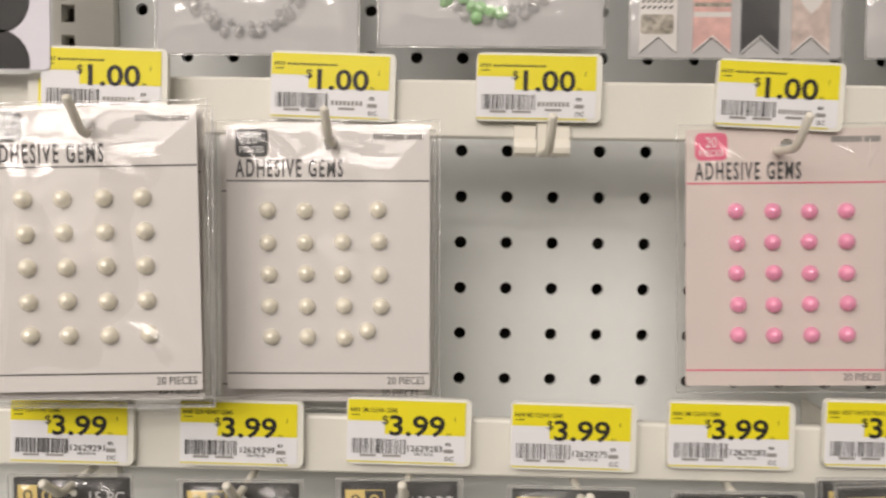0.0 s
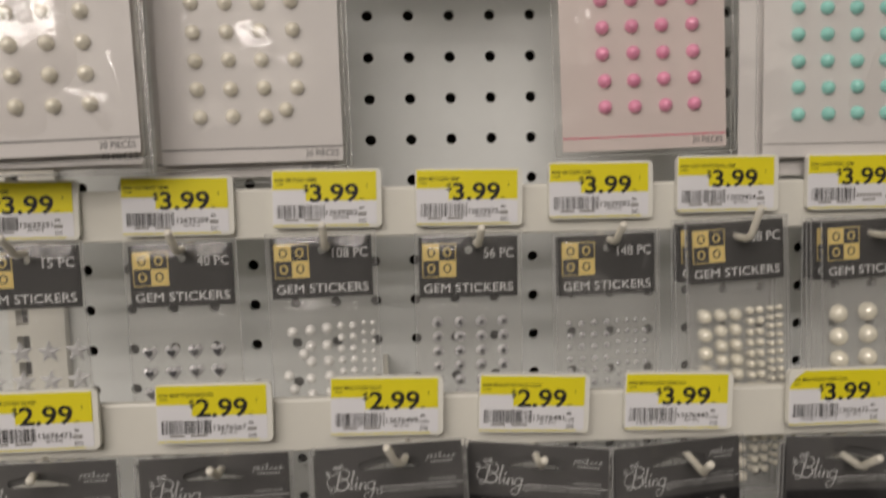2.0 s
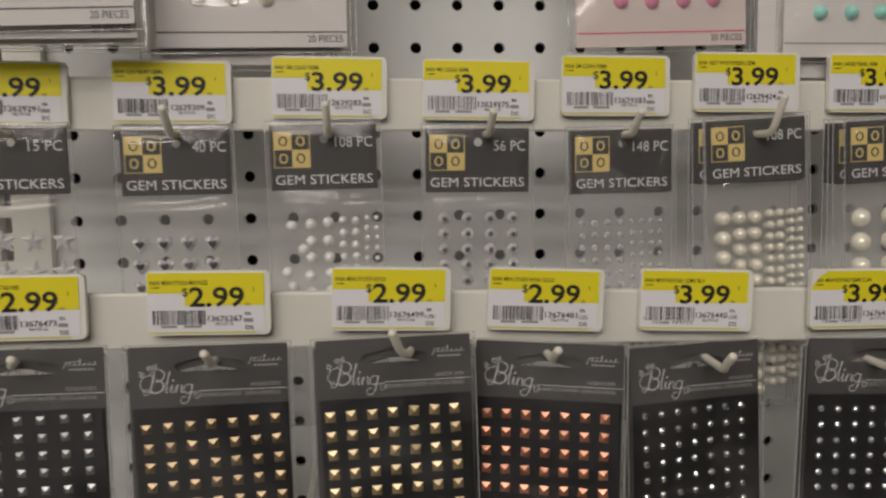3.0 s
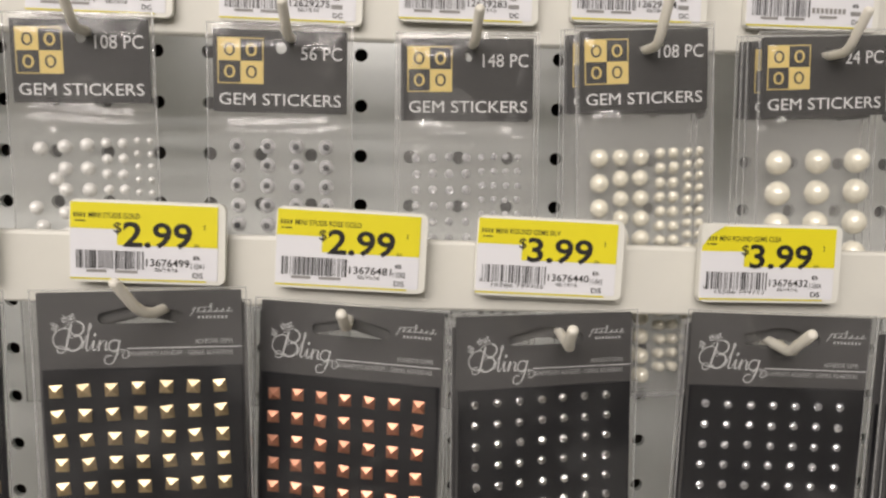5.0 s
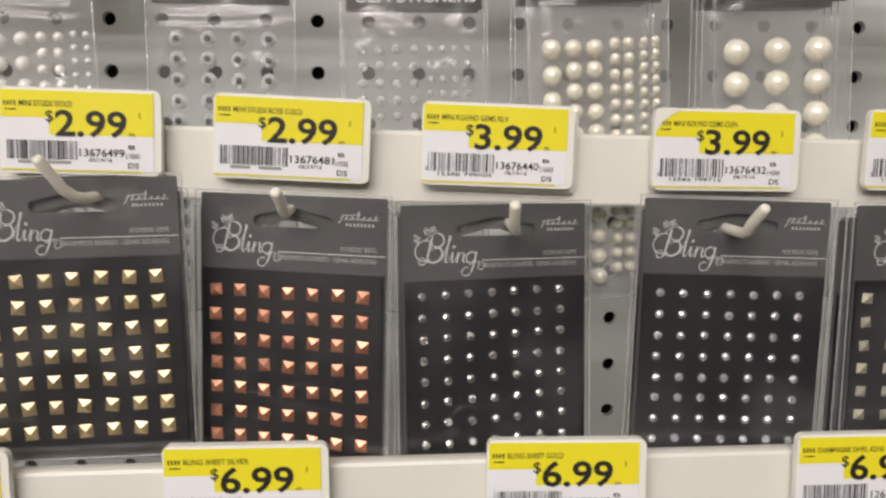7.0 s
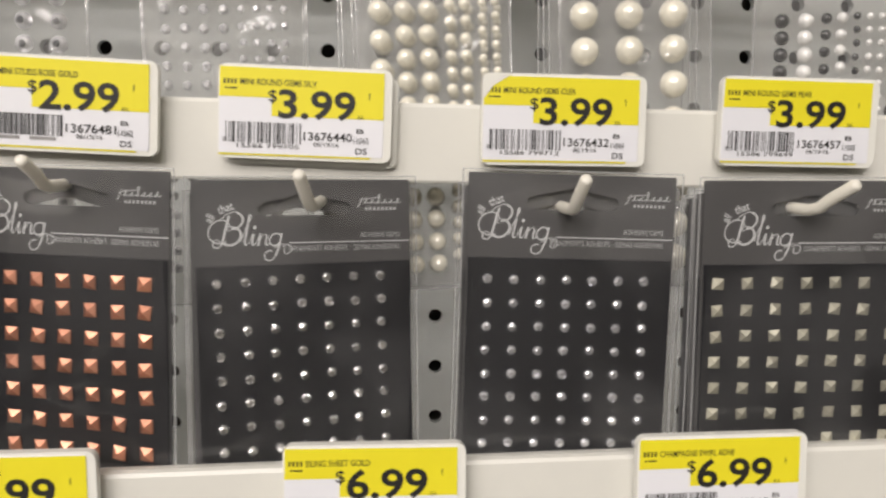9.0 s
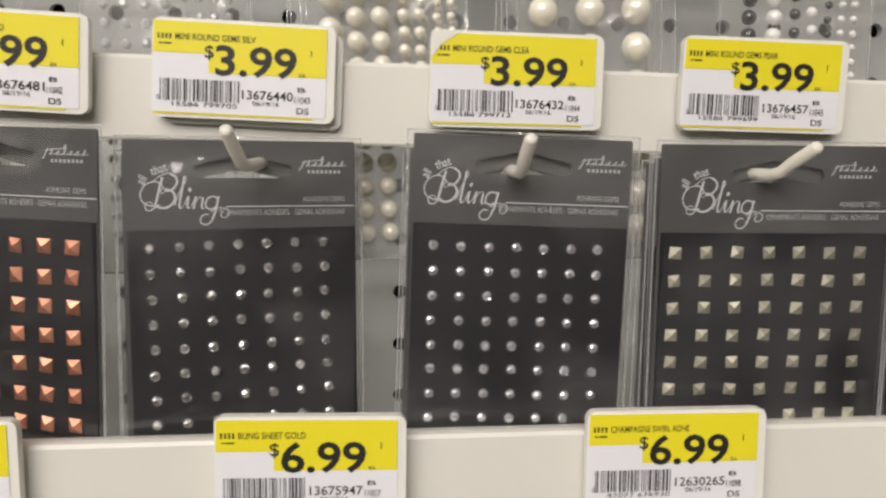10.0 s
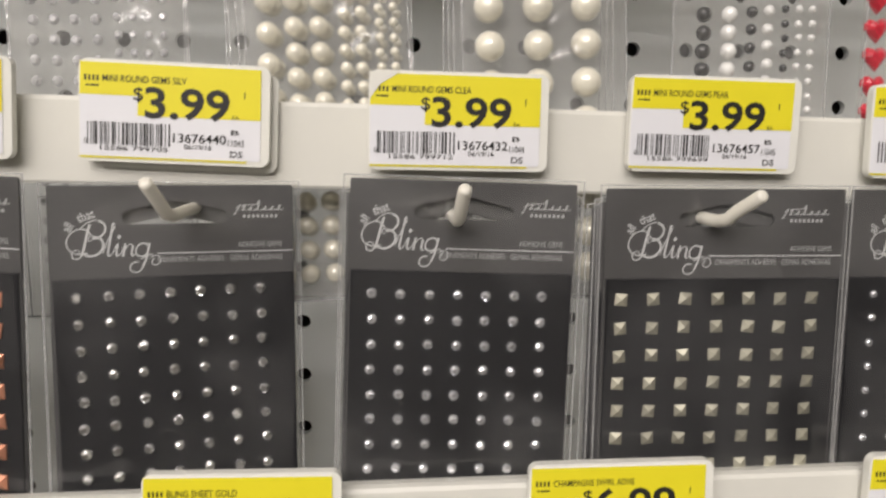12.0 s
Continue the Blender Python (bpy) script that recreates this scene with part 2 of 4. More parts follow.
def tube(points, r, seg=10):
    """A round bar along points, with a slightly rounded end."""
    bm = bmesh.new()
    pts = [Vector(p) for p in points]
    d = (pts[-1] - pts[-2]).normalized()
    radii = [r] * len(pts) + [r * 0.82, r * 0.45]
    pts += [pts[-1] + d * r * 0.45, pts[-1] + d * r * 0.62]
    rings = []
    for i, p in enumerate(pts):
        along = (pts[min(i + 1, len(pts) - 1)] - pts[max(i - 1, 0)]).normalized()
        side = along.cross(Vector((1, 0, 0)))
        side = side.normalized() if side.length > 1e-4 else Vector((0, 0, 1))
        up = side.cross(along)
        rings.append([bm.verts.new(p + radii[i] * (math.cos(a) * side + math.sin(a) * up)) for a in (2 * math.pi * k / seg for k in range(seg))])
    for a, b in zip(rings, rings[1:]):
        for k in range(seg):
            bm.faces.new((a[k], a[(k + 1) % seg], b[(k + 1) % seg], b[k]))
    bm.faces.new(rings[-1])
    bm.faces.new(list(reversed(rings[0])))
    return bm


def ribbon(strokes, y, depth=0.0001):
    """Flat printed strokes: each is (width, [(x, z), ...])."""
    bm = bmesh.new()
    for width, pts in strokes:
        row = []
        for i, p in enumerate(pts):
            a, b = pts[max(i - 1, 0)], pts[min(i + 1, len(pts) - 1)]
            dx, dz = b[0] - a[0], b[1] - a[1]
            s = max(math.hypot(dx, dz), 1e-9)
            ox, oz = -dz / s * width / 2, dx / s * width / 2
            row.append((bm.verts.new((p[0] + ox, y, p[1] + oz)), bm.verts.new((p[0] - ox, y, p[1] - oz))))
        for (a, b), (c, d) in zip(row, row[1:]):
            bm.faces.new((a, b, d, c))
    return bm


TEXTS = {}


def text_mesh(body, height, mat, stretch=1.0, bold=0.0, align="LEFT", spacing=1.0):
    """Lettering that stands in the xz plane and faces -y; height is that of its capitals. Shared between equal texts."""
    key = (body, height, mat.name, stretch, bold, align, spacing)
    if key not in TEXTS:
        cu = bpy.data.curves.new("lettering", "FONT")
        cu.body, cu.size, cu.align_x, cu.resolution_u, cu.offset = body, 1 / 0.69, align, 3, bold
        cu.space_character = spacing
        ob = bpy.data.objects.new("lettering", cu)
        me = bpy.data.meshes.new_from_object(ob)
        me.transform(Matrix(((height * stretch, 0, 0, 0), (0, 0, -height, 0), (0, height, 0, 0), (0, 0, 0, 1))))
        me.name = "lettering"
        me.materials.clear()
        me.materials.append(mat)
        bpy.data.objects.remove(ob)
        bpy.data.curves.remove(cu)
        TEXTS[key] = me
    return TEXTS[key]


def lettering(name, body, height, mat, parent, x, y, z, stretch=1.0, bold=0.0, align="LEFT", fit=0.0, spacing=1.0):
    """fit: the width to which the line is squeezed or stretched."""
    if fit:
        me = text_mesh(body, height, mat, 1.0, bold, align, spacing)
        xs = [v.co.x for v in me.vertices]
        stretch = round(fit / max(1e-6, max(xs) - min(xs)), 3)
        x -= {"LEFT": min(xs), "RIGHT": max(xs), "CENTER": 0.5 * (min(xs) + max(xs))}[align] * stretch
    ob = part(name, text_mesh(body, height, mat, stretch, bold, align, spacing), mat, parent)
    ob.location = (x, y, z)
    return ob


def bars(widths, x, z0, z1, y, gap):
    """Unreadable small print: plain bars side by side."""
    bm = bmesh.new()
    for w in widths:
        box(bm, x, x + w, y, y - 0.00006, z0, z1)
        x += w + gap
    return bm


def dome_mesh(name, r, h, mat, seg=14, rings=5):
    bm = bmesh.new()
    last = None
    for k in range(rings):
        a = 0.5 * math.pi * k / rings
        ring = [bm.verts.new((r * math.cos(a) * math.cos(t), -h * math.sin(a), r * math.cos(a) * math.sin(t))) for t in (2 * math.pi * i / seg for i in range(seg))]
        if last:
            for i in range(seg):
                bm.faces.new((last[i], last[(i + 1) % seg], ring[(i + 1) % seg], ring[i]))
        last = ring
    top = bm.verts.new((0, -h, 0))
    for i in range(seg):
        bm.faces.new((last[i], last[(i + 1) % seg], top))
    return finish(name, bm, mat, True)


def facet_mesh(name, r, h, mat, seg=8, outline=None):
    """A cut stone: girdle, sloping facets in two steps and a flat table."""
    bm = bmesh.new()
    base = outline or [(math.cos(2 * math.pi * (i + 0.5) / seg), math.sin(2 * math.pi * (i + 0.5) / seg)) for i in range(seg)]
    levels = ((1.0, 0.0), (1.0, 0.22), (0.78, 0.68), (0.48, 1.0))
    rings = [[bm.verts.new((r * s * x, -h * t, r * s * z)) for x, z in base] for s, t in levels]
    n = len(base)
    for a, b in zip(rings, rings[1:]):
        for i in range(n):
            bm.faces.new((a[i], a[(i + 1) % n], b[(i + 1) % n], b[i]))
    bm.faces.new(rings[-1])
    return finish(name, bm, mat, False)


def stud_mesh(name, s, h, mat):
    """A pyramid stud with a low upright foot."""
    bm = bmesh.new()
    low = [bm.verts.new((x * s / 2, 0, z * s / 2)) for x, z in ((-1, -1), (1, -1), (1, 1), (-1, 1))]
    mid = [bm.verts.new((x * s / 2, -h * 0.28, z * s / 2)) for x, z in ((-1, -1), (1, -1), (1, 1), (-1, 1))]
    top = [bm.verts.new((x * s * 0.06, -h, z * s * 0.06)) for x, z in ((-1, -1), (1, -1), (1, 1), (-1, 1))]
    for a, b in ((low, mid), (mid, top)):
        for i in range(4):
            bm.faces.new((a[i], a[(i + 1) % 4], b[(i + 1) % 4], b[i]))
    bm.faces.new(top)
    return finish(name, bm, mat, False)


def finish(name, bm, mat, smooth):
    bmesh.ops.recalc_face_normals(bm, faces=bm.faces)
    me = bpy.data.meshes.new(name)
    bm.to_mesh(me)
    bm.free()
    me.materials.append(mat)
    for p in me.polygons:
        p.use_smooth = smooth
    return me


def film(w, z0, z1, front, back, seed, mat, parent, bulge=0.0012, crease=0.0006, nx=14, nz=22, ridge=None, creases=(), both=False, rim=-0.0009, span=0.012):
    """A flat clear bag, sealed at the edges, with soft creases; the back sheet clings to the card unless both are asked for."""
    bm = bmesh.new()
    sheets = []
    for base, way in ((front, -1), (back, 1))[:2 if both else 1]:
        grid = []
        for j in range(nz + 1):
            row = []
            for i in range(nx + 1):
                u, v = i / nx, j / nz
                x, z = (u - 0.5) * w, z0 + (z1 - z0) * v
                d = min(1.0, min(u * w, (1 - u) * w, v * (z1 - z0), (1 - v) * (z1 - z0)) / span)
                edge = d * d * (3 - 2 * d)
                q = Vector((x * 42 + seed * 7.3, z * 30, seed * 3.1 + way))
                y = (rim if way < 0 else 0.0006) * (1 - edge) + (base + way * bulge) * edge + crease * edge * noise.noise(q)
                if ridge is not None:
                    y += way * 0.0011 * edge * math.exp(-((z - ridge - 0.0015 * math.sin(x * 60 + seed)) / 0.0013) ** 2)
                if way < 0:
                    for xa, za, xb, zb, size in creases:
                        ax, az = xb - xa, zb - za
                        t = ((x - xa) * ax + (z - za) * az) / (ax * ax + az * az)
                        if 0 < t < 1:
                            off = ((x - xa) * az - (z - za) * ax) / math.hypot(ax, az) + 0.0012 * math.sin(4 * t)
                            y -= size * math.sin(math.pi * t) * math.exp(-(off / 0.0015) ** 2)
                row.append(bm.verts.new((x, y, z)))
            grid.append(row)
        for a, b in zip(grid, grid[1:]):
            for i in range(nx):
                bm.faces.new((a[i], a[i + 1], b[i + 1], b[i]))
        sheets.append(grid)
    data = bpy.data.meshes.new("film_bag")
    bm.to_mesh(data)
    bm.free()
    data.materials.append(mat)
    for p in data.polygons:
        p.use_smooth = True
    ob = part("film_bag", data, mat, parent, "thin clear crinkled plastic sleeve")
    ob.visible_shadow = False
    # the welded seam round the sleeve
    a, t = w / 2, 0.00045
    seam = part("seam", boxes((-a, -a + t, rim - 0.0001, rim - 0.0005, z0 + t, z1 - t), (a - t, a, rim - 0.0001, rim - 0.0005, z0 + t, z1 - t),
                              (-a, a, rim - 0.0001, rim - 0.0005, z0, z0 + t), (-a, a, rim - 0.0001, rim - 0.0005, z1 - t, z1)), SEAM, parent, "clear welded plastic seam")
    seam.visible_shadow = False
    return ob


def set_pieces(name, me, parent, places, y, jitter=0.00015, turn=4.0, rng=None):
    """Gems, pearls or studs, each an object of its own on shared mesh data."""
    rng = rng or random
    for x, z in places:
        ob = new(name, me)
        ob.parent = parent
        ob.location = (x + rng.uniform(-jitter, jitter), y, z + rng.uniform(-jitter, jitter))
        ob.rotation_euler = [radians(rng.uniform(-k * turn, k * turn)) for k in (0.9, 1.0, 0.9)]
    return parent


# ---------------------------------------------------------------- the store round the display
def structure(name, bm, mat, label, category):
    ob = part(name, bm, mat, None)
    return tagged(ob, label, category, kind="structure")


structure("floor", boxes((-6.5, 7, -9, 3.2, -0.1, 0.0)), TILE, "pale speckled vinyl floor of the store", "floor")
structure("ceiling", boxes((-6.5, 7, -9, 3.2, CEILING, CEILING + 0.1)), CEILPAINT, "white ceiling over the sales floor", "ceiling")
structure("wall_north", boxes((-6.5, 7, 3.1, 3.2, 0, CEILING)), WALLPAINT, "plain store wall behind the display", "wall")
structure("wall_south", boxes((-6.5, 7, -9, -8.9, 0, CEILING)), WALLPAINT, "plain store wall far across the aisles", "wall")
structure("wall_west", boxes((-6.5, -6.4, -8.9, 3.1, 0, CEILING)), WALLPAINT, "plain store wall at the aisle's end", "wall")
structure("wall_east", boxes((6.9, 7, -8.9, 3.1, 0, CEILING)), WALLPAINT, "plain store wall at the aisle's end", "wall")
structure("gondola_opposite", boxes((-5, 5.5, -2.25, -1.75, 0, 1.75)), SHELFPAINT, "pale metal fixture across the aisle", "display fixture")

for ry in ROWS_Y:
    fixture = thing("ceiling_light", pose(ROW_X, ry, CEILING - 0.002), "broad white fluorescent row fixture on the ceiling", "ceiling light", "ceiling lights")
    part("housing", boxes((-2.9, 2.9, -0.47, 0.47, -0.06, 0.0)), SHELFPAINT, fixture)
    part("end_cap", boxes((-2.93, -2.901, -0.47, 0.47, -0.07, 0.0)), SHELFPAINT, fixture)
    part("end_cap", boxes((2.901, 2.93, -0.47, 0.47, -0.07, 0.0)), SHELFPAINT, fixture)

# perforated board: holes one inch apart
PITCH, HX, HZ, HR = 0.0254, 0.011, 1.506, 0.0034


def pegboard():
    bm = bmesh.new()
    c0, c1, r0, r1, seg = -7, 33, -11, 24, 12
    for c in range(c0, c1 + 1):
        for r in range(r0, r1 + 1):
            cx, cz, h = HX + c * PITCH, HZ - r * PITCH, PITCH / 2
            outer, inner, deep = [], [], []
            for k in range(seg):
                a = 2 * math.pi * k / seg
                ca, sa = math.cos(a), math.sin(a)
                s = h / max(abs(ca), abs(sa))
                outer.append(bm.verts.new((cx + s * ca, 0, cz + s * sa)))
                inner.append(bm.verts.new((cx + HR * ca, 0, cz + HR * sa)))
                deep.append(bm.verts.new((cx + HR * ca, 0.004, cz + HR * sa)))
            for k in range(seg):
                n = (k + 1) % seg
                bm.faces.new((outer[k], outer[n], inner[n], inner[k]))
                bm.faces.new((inner[k], inner[n], deep[n], deep[k]))
    x0, x1 = HX + (c0 - 0.5) * PITCH, HX + (c1 + 0.5) * PITCH
    z1, z0 = HZ - (r0 - 0.5) * PITCH, HZ - (r1 + 0.5) * PITCH
    corner = PITCH / 2 * (1 - math.tan(radians(30)))
    # the cells' corners, which the twelve-sided rings leave open
    for c in range(c0, c1 + 1):
        for r in range(r0, r1 + 1):
            cx, cz, h = HX + c * PITCH, HZ - r * PITCH, PITCH / 2
            for sx in (-1, 1):
                for sz in (-1, 1):
                    a = bm.verts.new((cx + sx * h, 0, cz + sz * h))
                    b = bm.verts.new((cx + sx * (h - corner), 0, cz + sz * h))
                    d = bm.verts.new((cx + sx * h, 0, cz + sz * (h - corner)))
                    bm.faces.new((a, b, d) if sx * sz < 0 else (a, d, b))
    for bx in ((x0 - 0.001, x1, 0, 0.004, 0.14, z0), (x0 - 0.001, x1, 0, 0.004, z1, 2.0)):
        box(bm, *bx)
    for f in bm.faces:
        f.normal_update()
        if abs(f.normal.y) > 0.9 and f.normal.y > 0 and max(v.co.y for v in f.verts) < 0.002:
            f.normal_flip()
    return bm, x0, x1


bm, PX0, PX1 = pegboard()
me = bpy.data.meshes.new("pegboard_wall")
bm.to_mesh(me)
bm.free()
me.materials.append(PAINT)
board = new("pegboard_wall", me)
board.location = (0, BOARD_Y, 0)
tagged(board, "pale grey painted pegboard back panel with round holes", "pegboard", kind="structure")
# added dark sheet: its colour stands for the shade seen through the holes
structure("hole_shade_panel", boxes((-0.9, PX1, BOARD_Y + 0.03, BOARD_Y + 0.06, 0.14, 2.0)), CAVITY_SHADE, "dark panel painted as the shade behind the pegboard holes", "panel")
structure("gondola_base", boxes((-0.9, PX1, -0.02 + 0.1, BOARD_Y + 0.06, 0.0, 0.138)), SHELFPAINT, "grey metal base deck of the display fixture", "display base")

# slotted upright at the board's left edge and the next bay beyond it
upright = thing("slotted_upright", pose(-0.198, BOARD_Y, 0.14), "cream metal fixture upright with rectangular slots", "upright post", kind="structure")
rows = [(-0.0155, -0.011, -0.006, 0.003, 0, 1.86), (-0.0035, 0.0125, -0.006, 0.003, 0, 1.86)]
rows += [(-0.0111, -0.0034, -0.0058, 0.003, z, z + 0.0068) for z in (0.0087 + 0.0163 * k for k in range(112))]
part("face", boxes(*rows), CREAM, upright)
part("side_flange", boxes((0.0128, 0.0182, -0.007, 0.02, 0, 1.86)), CREAM, upright)
# dark strip in place of the shade inside the slots
part("slot_shade_strip", boxes((-0.0155, 0.0125, 0.012, 0.014, 0, 1.86)), CAVITY_SHADE, upright)
structure("side_panel", boxes((-0.9, -0.2145, BOARD_Y, BOARD_Y + 0.004, 0.14, 2.0)), PAINT, "plain pale panel of the neighbouring bay", "panel")


# ---------------------------------------------------------------- rails, hooks and price labels
RAILS = {  # front face y, top z at x = 0.1, slope, bracket places
    "a": (0.386, 1.5325, -0.006, (-0.145, 0.156, 0.45)),
    "b": (0.378, 1.3765, -0.008, (-0.084, 0.203, 0.45)),
    "c": (0.341, 1.2725, -0.016, (0.016, 0.245, 0.45)),
    "d": (0.312, 1.1575, 0.010, (-0.03, 0.184, 0.45)),
}
RAIL_H, RX0, RX1 = 0.025, -0.32, 0.62


def rail_top(key, x):
    return RAILS[key][1] + RAILS[key][2] * (x - 0.1)


def rail(key):
    y, z, slope, where = RAILS[key]
    ob = thing("display_rail", pose(0.1, y, z, 0, -math.degrees(math.atan(slope)), 0), "cream plastic label rail across the pegboard", "display rail", "display rails")
    prof = [(0.0, 0.0), (0.0006, 0.0012), (0.003, 0.0015), (0.0075, 0.0008), (0.0075, -0.001), (0.0035, -0.0016),
            (0.0035, -RAIL_H + 0.002), (0.0075, -RAIL_H + 0.0015), (0.0075, -RAIL_H), (0.0006, -RAIL_H), (0.0, -RAIL_H + 0.0008)]
    bm = bmesh.new()
    n = 40
    rows = []
    for i in range(n + 1):
        x = RX0 - 0.1 + (RX1 - RX0) * i / n
        w = 0.0005 * noise.noise(Vector((x * 9, z * 5, 0)))
        rows.append([bm.verts.new((x, a + w, b - 0.0015)) for a, b in prof])
    for a, b in zip(rows, rows[1:]):
        for k in range(len(prof)):
            m = (k + 1) % len(prof)
            bm.faces.new((a[k], a[m], b[m], b[k]))
    bm.faces.new(rows[0])
    bm.faces.new(list(reversed(rows[-1])))
    part("strip", bm, CREAM, ob)
    for x in where:
        part("bracket", boxes((x - 0.1 - 0.0015, x - 0.1 + 0.0015, 0.0076, BOARD_Y - y - 0.0005, -0.018, -0.006)), HOOKWHITE, ob)
    return ob


for key in RAILS:
    rail(key)


def peg_hook(key, x, reach=0.041, side=0.0, rise=0.0, clips=True, lift=0.0):
    """A hook that grips the rail with two clips and reaches forward, its end bent up."""
    y = RAILS[key][0]
    z = rail_top(key, x) - RAIL_H - 0.009 + lift
    ob = thing("display_hook", pose(x, y, z), "off-white plastic display hook clipped under a label rail", "hook", "display hooks")
    s = side
    bend = reach - 0.013
    pts = [(0, 0.004, 0.001), (0, -0.006, 0), (s * 0.3, -bend + 0.003, -0.0004), (s * 0.5, -bend - 0.001, 0.0006), (s * 0.7, -bend - 0.004, 0.0032), (s, -reach, 0.012 + rise)]
    part("arm", tube(pts, 0.0019), HOOKWHITE, ob, smooth=True)
    if clips:
        for cx in (-0.0078, 0.0078):
            bm = bmesh.new()
            prof = [(-0.001, 0.013), (-0.0020, 0.012), (-0.0022, 0.007), (-0.0036, 0.0055), (-0.0042, 0.0030), (-0.0036, 0.0005), (-0.0015, -0.0010), (0.0025, -0.0008), (0.0040, 0.0030), (0.0005, 0.0070), (0.0, 0.013)]
            a = [bm.verts.new((cx - 0.005, p, q)) for p, q in prof]
            b = [bm.verts.new((cx + 0.005, p, q)) for p, q in prof]
            for k in range(len(prof)):
                m = (k + 1) % len(prof)
                bm.faces.new((a[k], a[m], b[m], b[k]))
            bm.faces.new(a)
            bm.faces.new(list(reversed(b)))
            part("clip", bm, HOOKWHITE, ob)
        part("stem", boxes((-0.0022, 0.0022, -0.0025, 0.0, -0.001, 0.016)), HOOKWHITE, ob)
    return ob


LW, LH = 0.0552, 0.0298


def price_label(x0, y, ztop, price, name, number="", code="", dept="", upc="", roll=0.0, brand=0.0046, worn=False, size=1.0):
    """A shelf price label: paper with a stepped yellow field in a pale plastic holder. x0: its left edge."""
    rng = random.Random(int((x0 + 1) * 10000))
    ob = thing("price_label", pose(x0 + size * LW / 2, y, ztop - size * LH / 2 - size * LW / 2 * math.sin(radians(roll)), rng.uniform(-1.5, 1.0), roll, rng.uniform(-1.2, 1.2)) @ Matrix.Scale(size, 4),
               "white and yellow price label reading $%s on the rail" % price if price else "white and yellow shelf price label in a pale plastic holder", "price label", "price labels")
    w, h = LW / 2, LH / 2
    part("holder", plate([rect(-w, w, -h, h, 0.0028, 5)], 0.002, -0.0012), HOLDER, ob, "pale translucent plastic holder")
    part("stem", boxes((-0.004, 0.004, 0.0021, 0.0034, -h + 0.002, h - 0.004)), HOLDER, ob)
    l, r, b, t = -w + 0.0004, w - 0.0026, -h + 0.0016, h - 0.0008
    paper = part("paper", plate([rect(l, r, b, t, 0.0006, 2)], -0.0012, -0.00145), PAPER, ob)
    step = l + 0.30 * LW
    lo, hi = t - 0.0096, t - 0.0153
    part("yellow_field", plate([[(l, lo), (step, lo), (step, hi), (r, hi), (r, t - 0.0004), (l + 0.0002, t - 0.0002)]], -0.00145, -0.00158), YELLOW, paper)
    part("yellow_edge", boxes((l, r - 0.004, -0.00145, -0.00155, b - 0.0006, b - 0.0001)), YELLOW, paper)
    if worn:
        part("torn_corner", plate([[(l - 0.0002, t + 0.0002), (l + 0.009, t + 0.0003), (l + 0.003, t - 0.0035), (l - 0.0002, t - 0.008)]], -0.00158, -0.0018), HOLDER, paper, "torn white corner")
    f = -0.00172
    part("brand_bar", bars([0.0006] * 4, l + 0.0014, t - 0.0056, t - 0.0040, f + 0.0001, (brand - 0.0024) / 4), OLIVE_INK, paper)
    part("small_print", bars([0.0008, 0.0026], l + 0.0018, t - 0.0072, t - 0.0067, f + 0.0001, 0.0003), OLIVE_INK, paper)
    if name:
        lettering("product_name", name, 0.0019, OLIVE_INK, paper, l + 0.0020 + brand, f, t - 0.0057, bold=0.012, fit=min(0.0300, 0.00120 * len(name)))
    else:
        tagged(part("product_bar", bars([rng.choice((0.0007, 0.0010, 0.0012)) for k in range(16)], l + 0.0020 + brand, t - 0.0054, t - 0.0045, f + 0.0001, 0.0004), OLIVE_INK, paper), kind="stuff")
    if price:
        lettering("dollar_sign", "$", 0.0037, INK, paper, l + 0.28 * LW, f, t - 0.0108, fit=0.0027, bold=0.01)
        one = price.startswith("1")
        lettering("price_print", price, 0.0086, INK, paper, l + (0.368 if one else 0.338) * LW, f, t - 0.0156, fit=0.0229 if one else 0.0245, bold=0.028)
    lettering("count_print", "1", 0.0020, INK, paper, l + 0.848 * LW, f, t - 0.0090)
    lettering("unit_print", "EA", 0.0012, INK, paper, l + 0.795 * LW, f, t - 0.0153)
    x, codebars = 0.0, []
    while x < 0.0234:
        d = rng.choice((0.0002, 0.0002, 0.0002, 0.0004, 0.0006))
        codebars.append((l + 0.0022 + x, l + 0.0022 + x + d, f + 0.0001, f, b + 0.0034, b + 0.0100))
        x += d + rng.choice((0.0003, 0.0004, 0.0005, 0.0008))
    tagged(part("barcode", boxes(*codebars), INK, paper), kind="stuff")
    if upc:
        lettering("barcode_print", upc, 0.0013, INK, paper, l + 0.0058, f, b + 0.0018, fit=0.0195)
        lettering("barcode_print", "0", 0.0014, INK, paper, l + 0.0012, f, b + 0.0036)
    else:
        part("barcode_print", bars([0.007, 0.008], l + 0.0058, b + 0.0020, b + 0.0030, f + 0.0001, 0.003), PALEINK, paper)
    if number:
        lettering("item_number", number, 0.0026, INK, paper, l + 0.0268, f, b + 0.0048, fit=0.0154, bold=0.01)
        lettering("date_print", "06/19/16", 0.0014, INK, paper, l + 0.0300, f, b + 0.0029, fit=0.0080)
    else:
        tagged(part("item_bar", bars([0.0012] * 8, l + 0.0268, b + 0.0050, b + 0.0070, f + 0.0001, 0.0006), PALEINK, paper), kind="stuff")
        part("date_bar", bars([0.0072], l + 0.0300, b + 0.0030, b + 0.0040, f + 0.0001, 0), PALEINK, paper)
    lettering("size_print", "B", 0.0014, INK, paper, l + 0.0436, f, b + 0.0076, fit=0.0024)
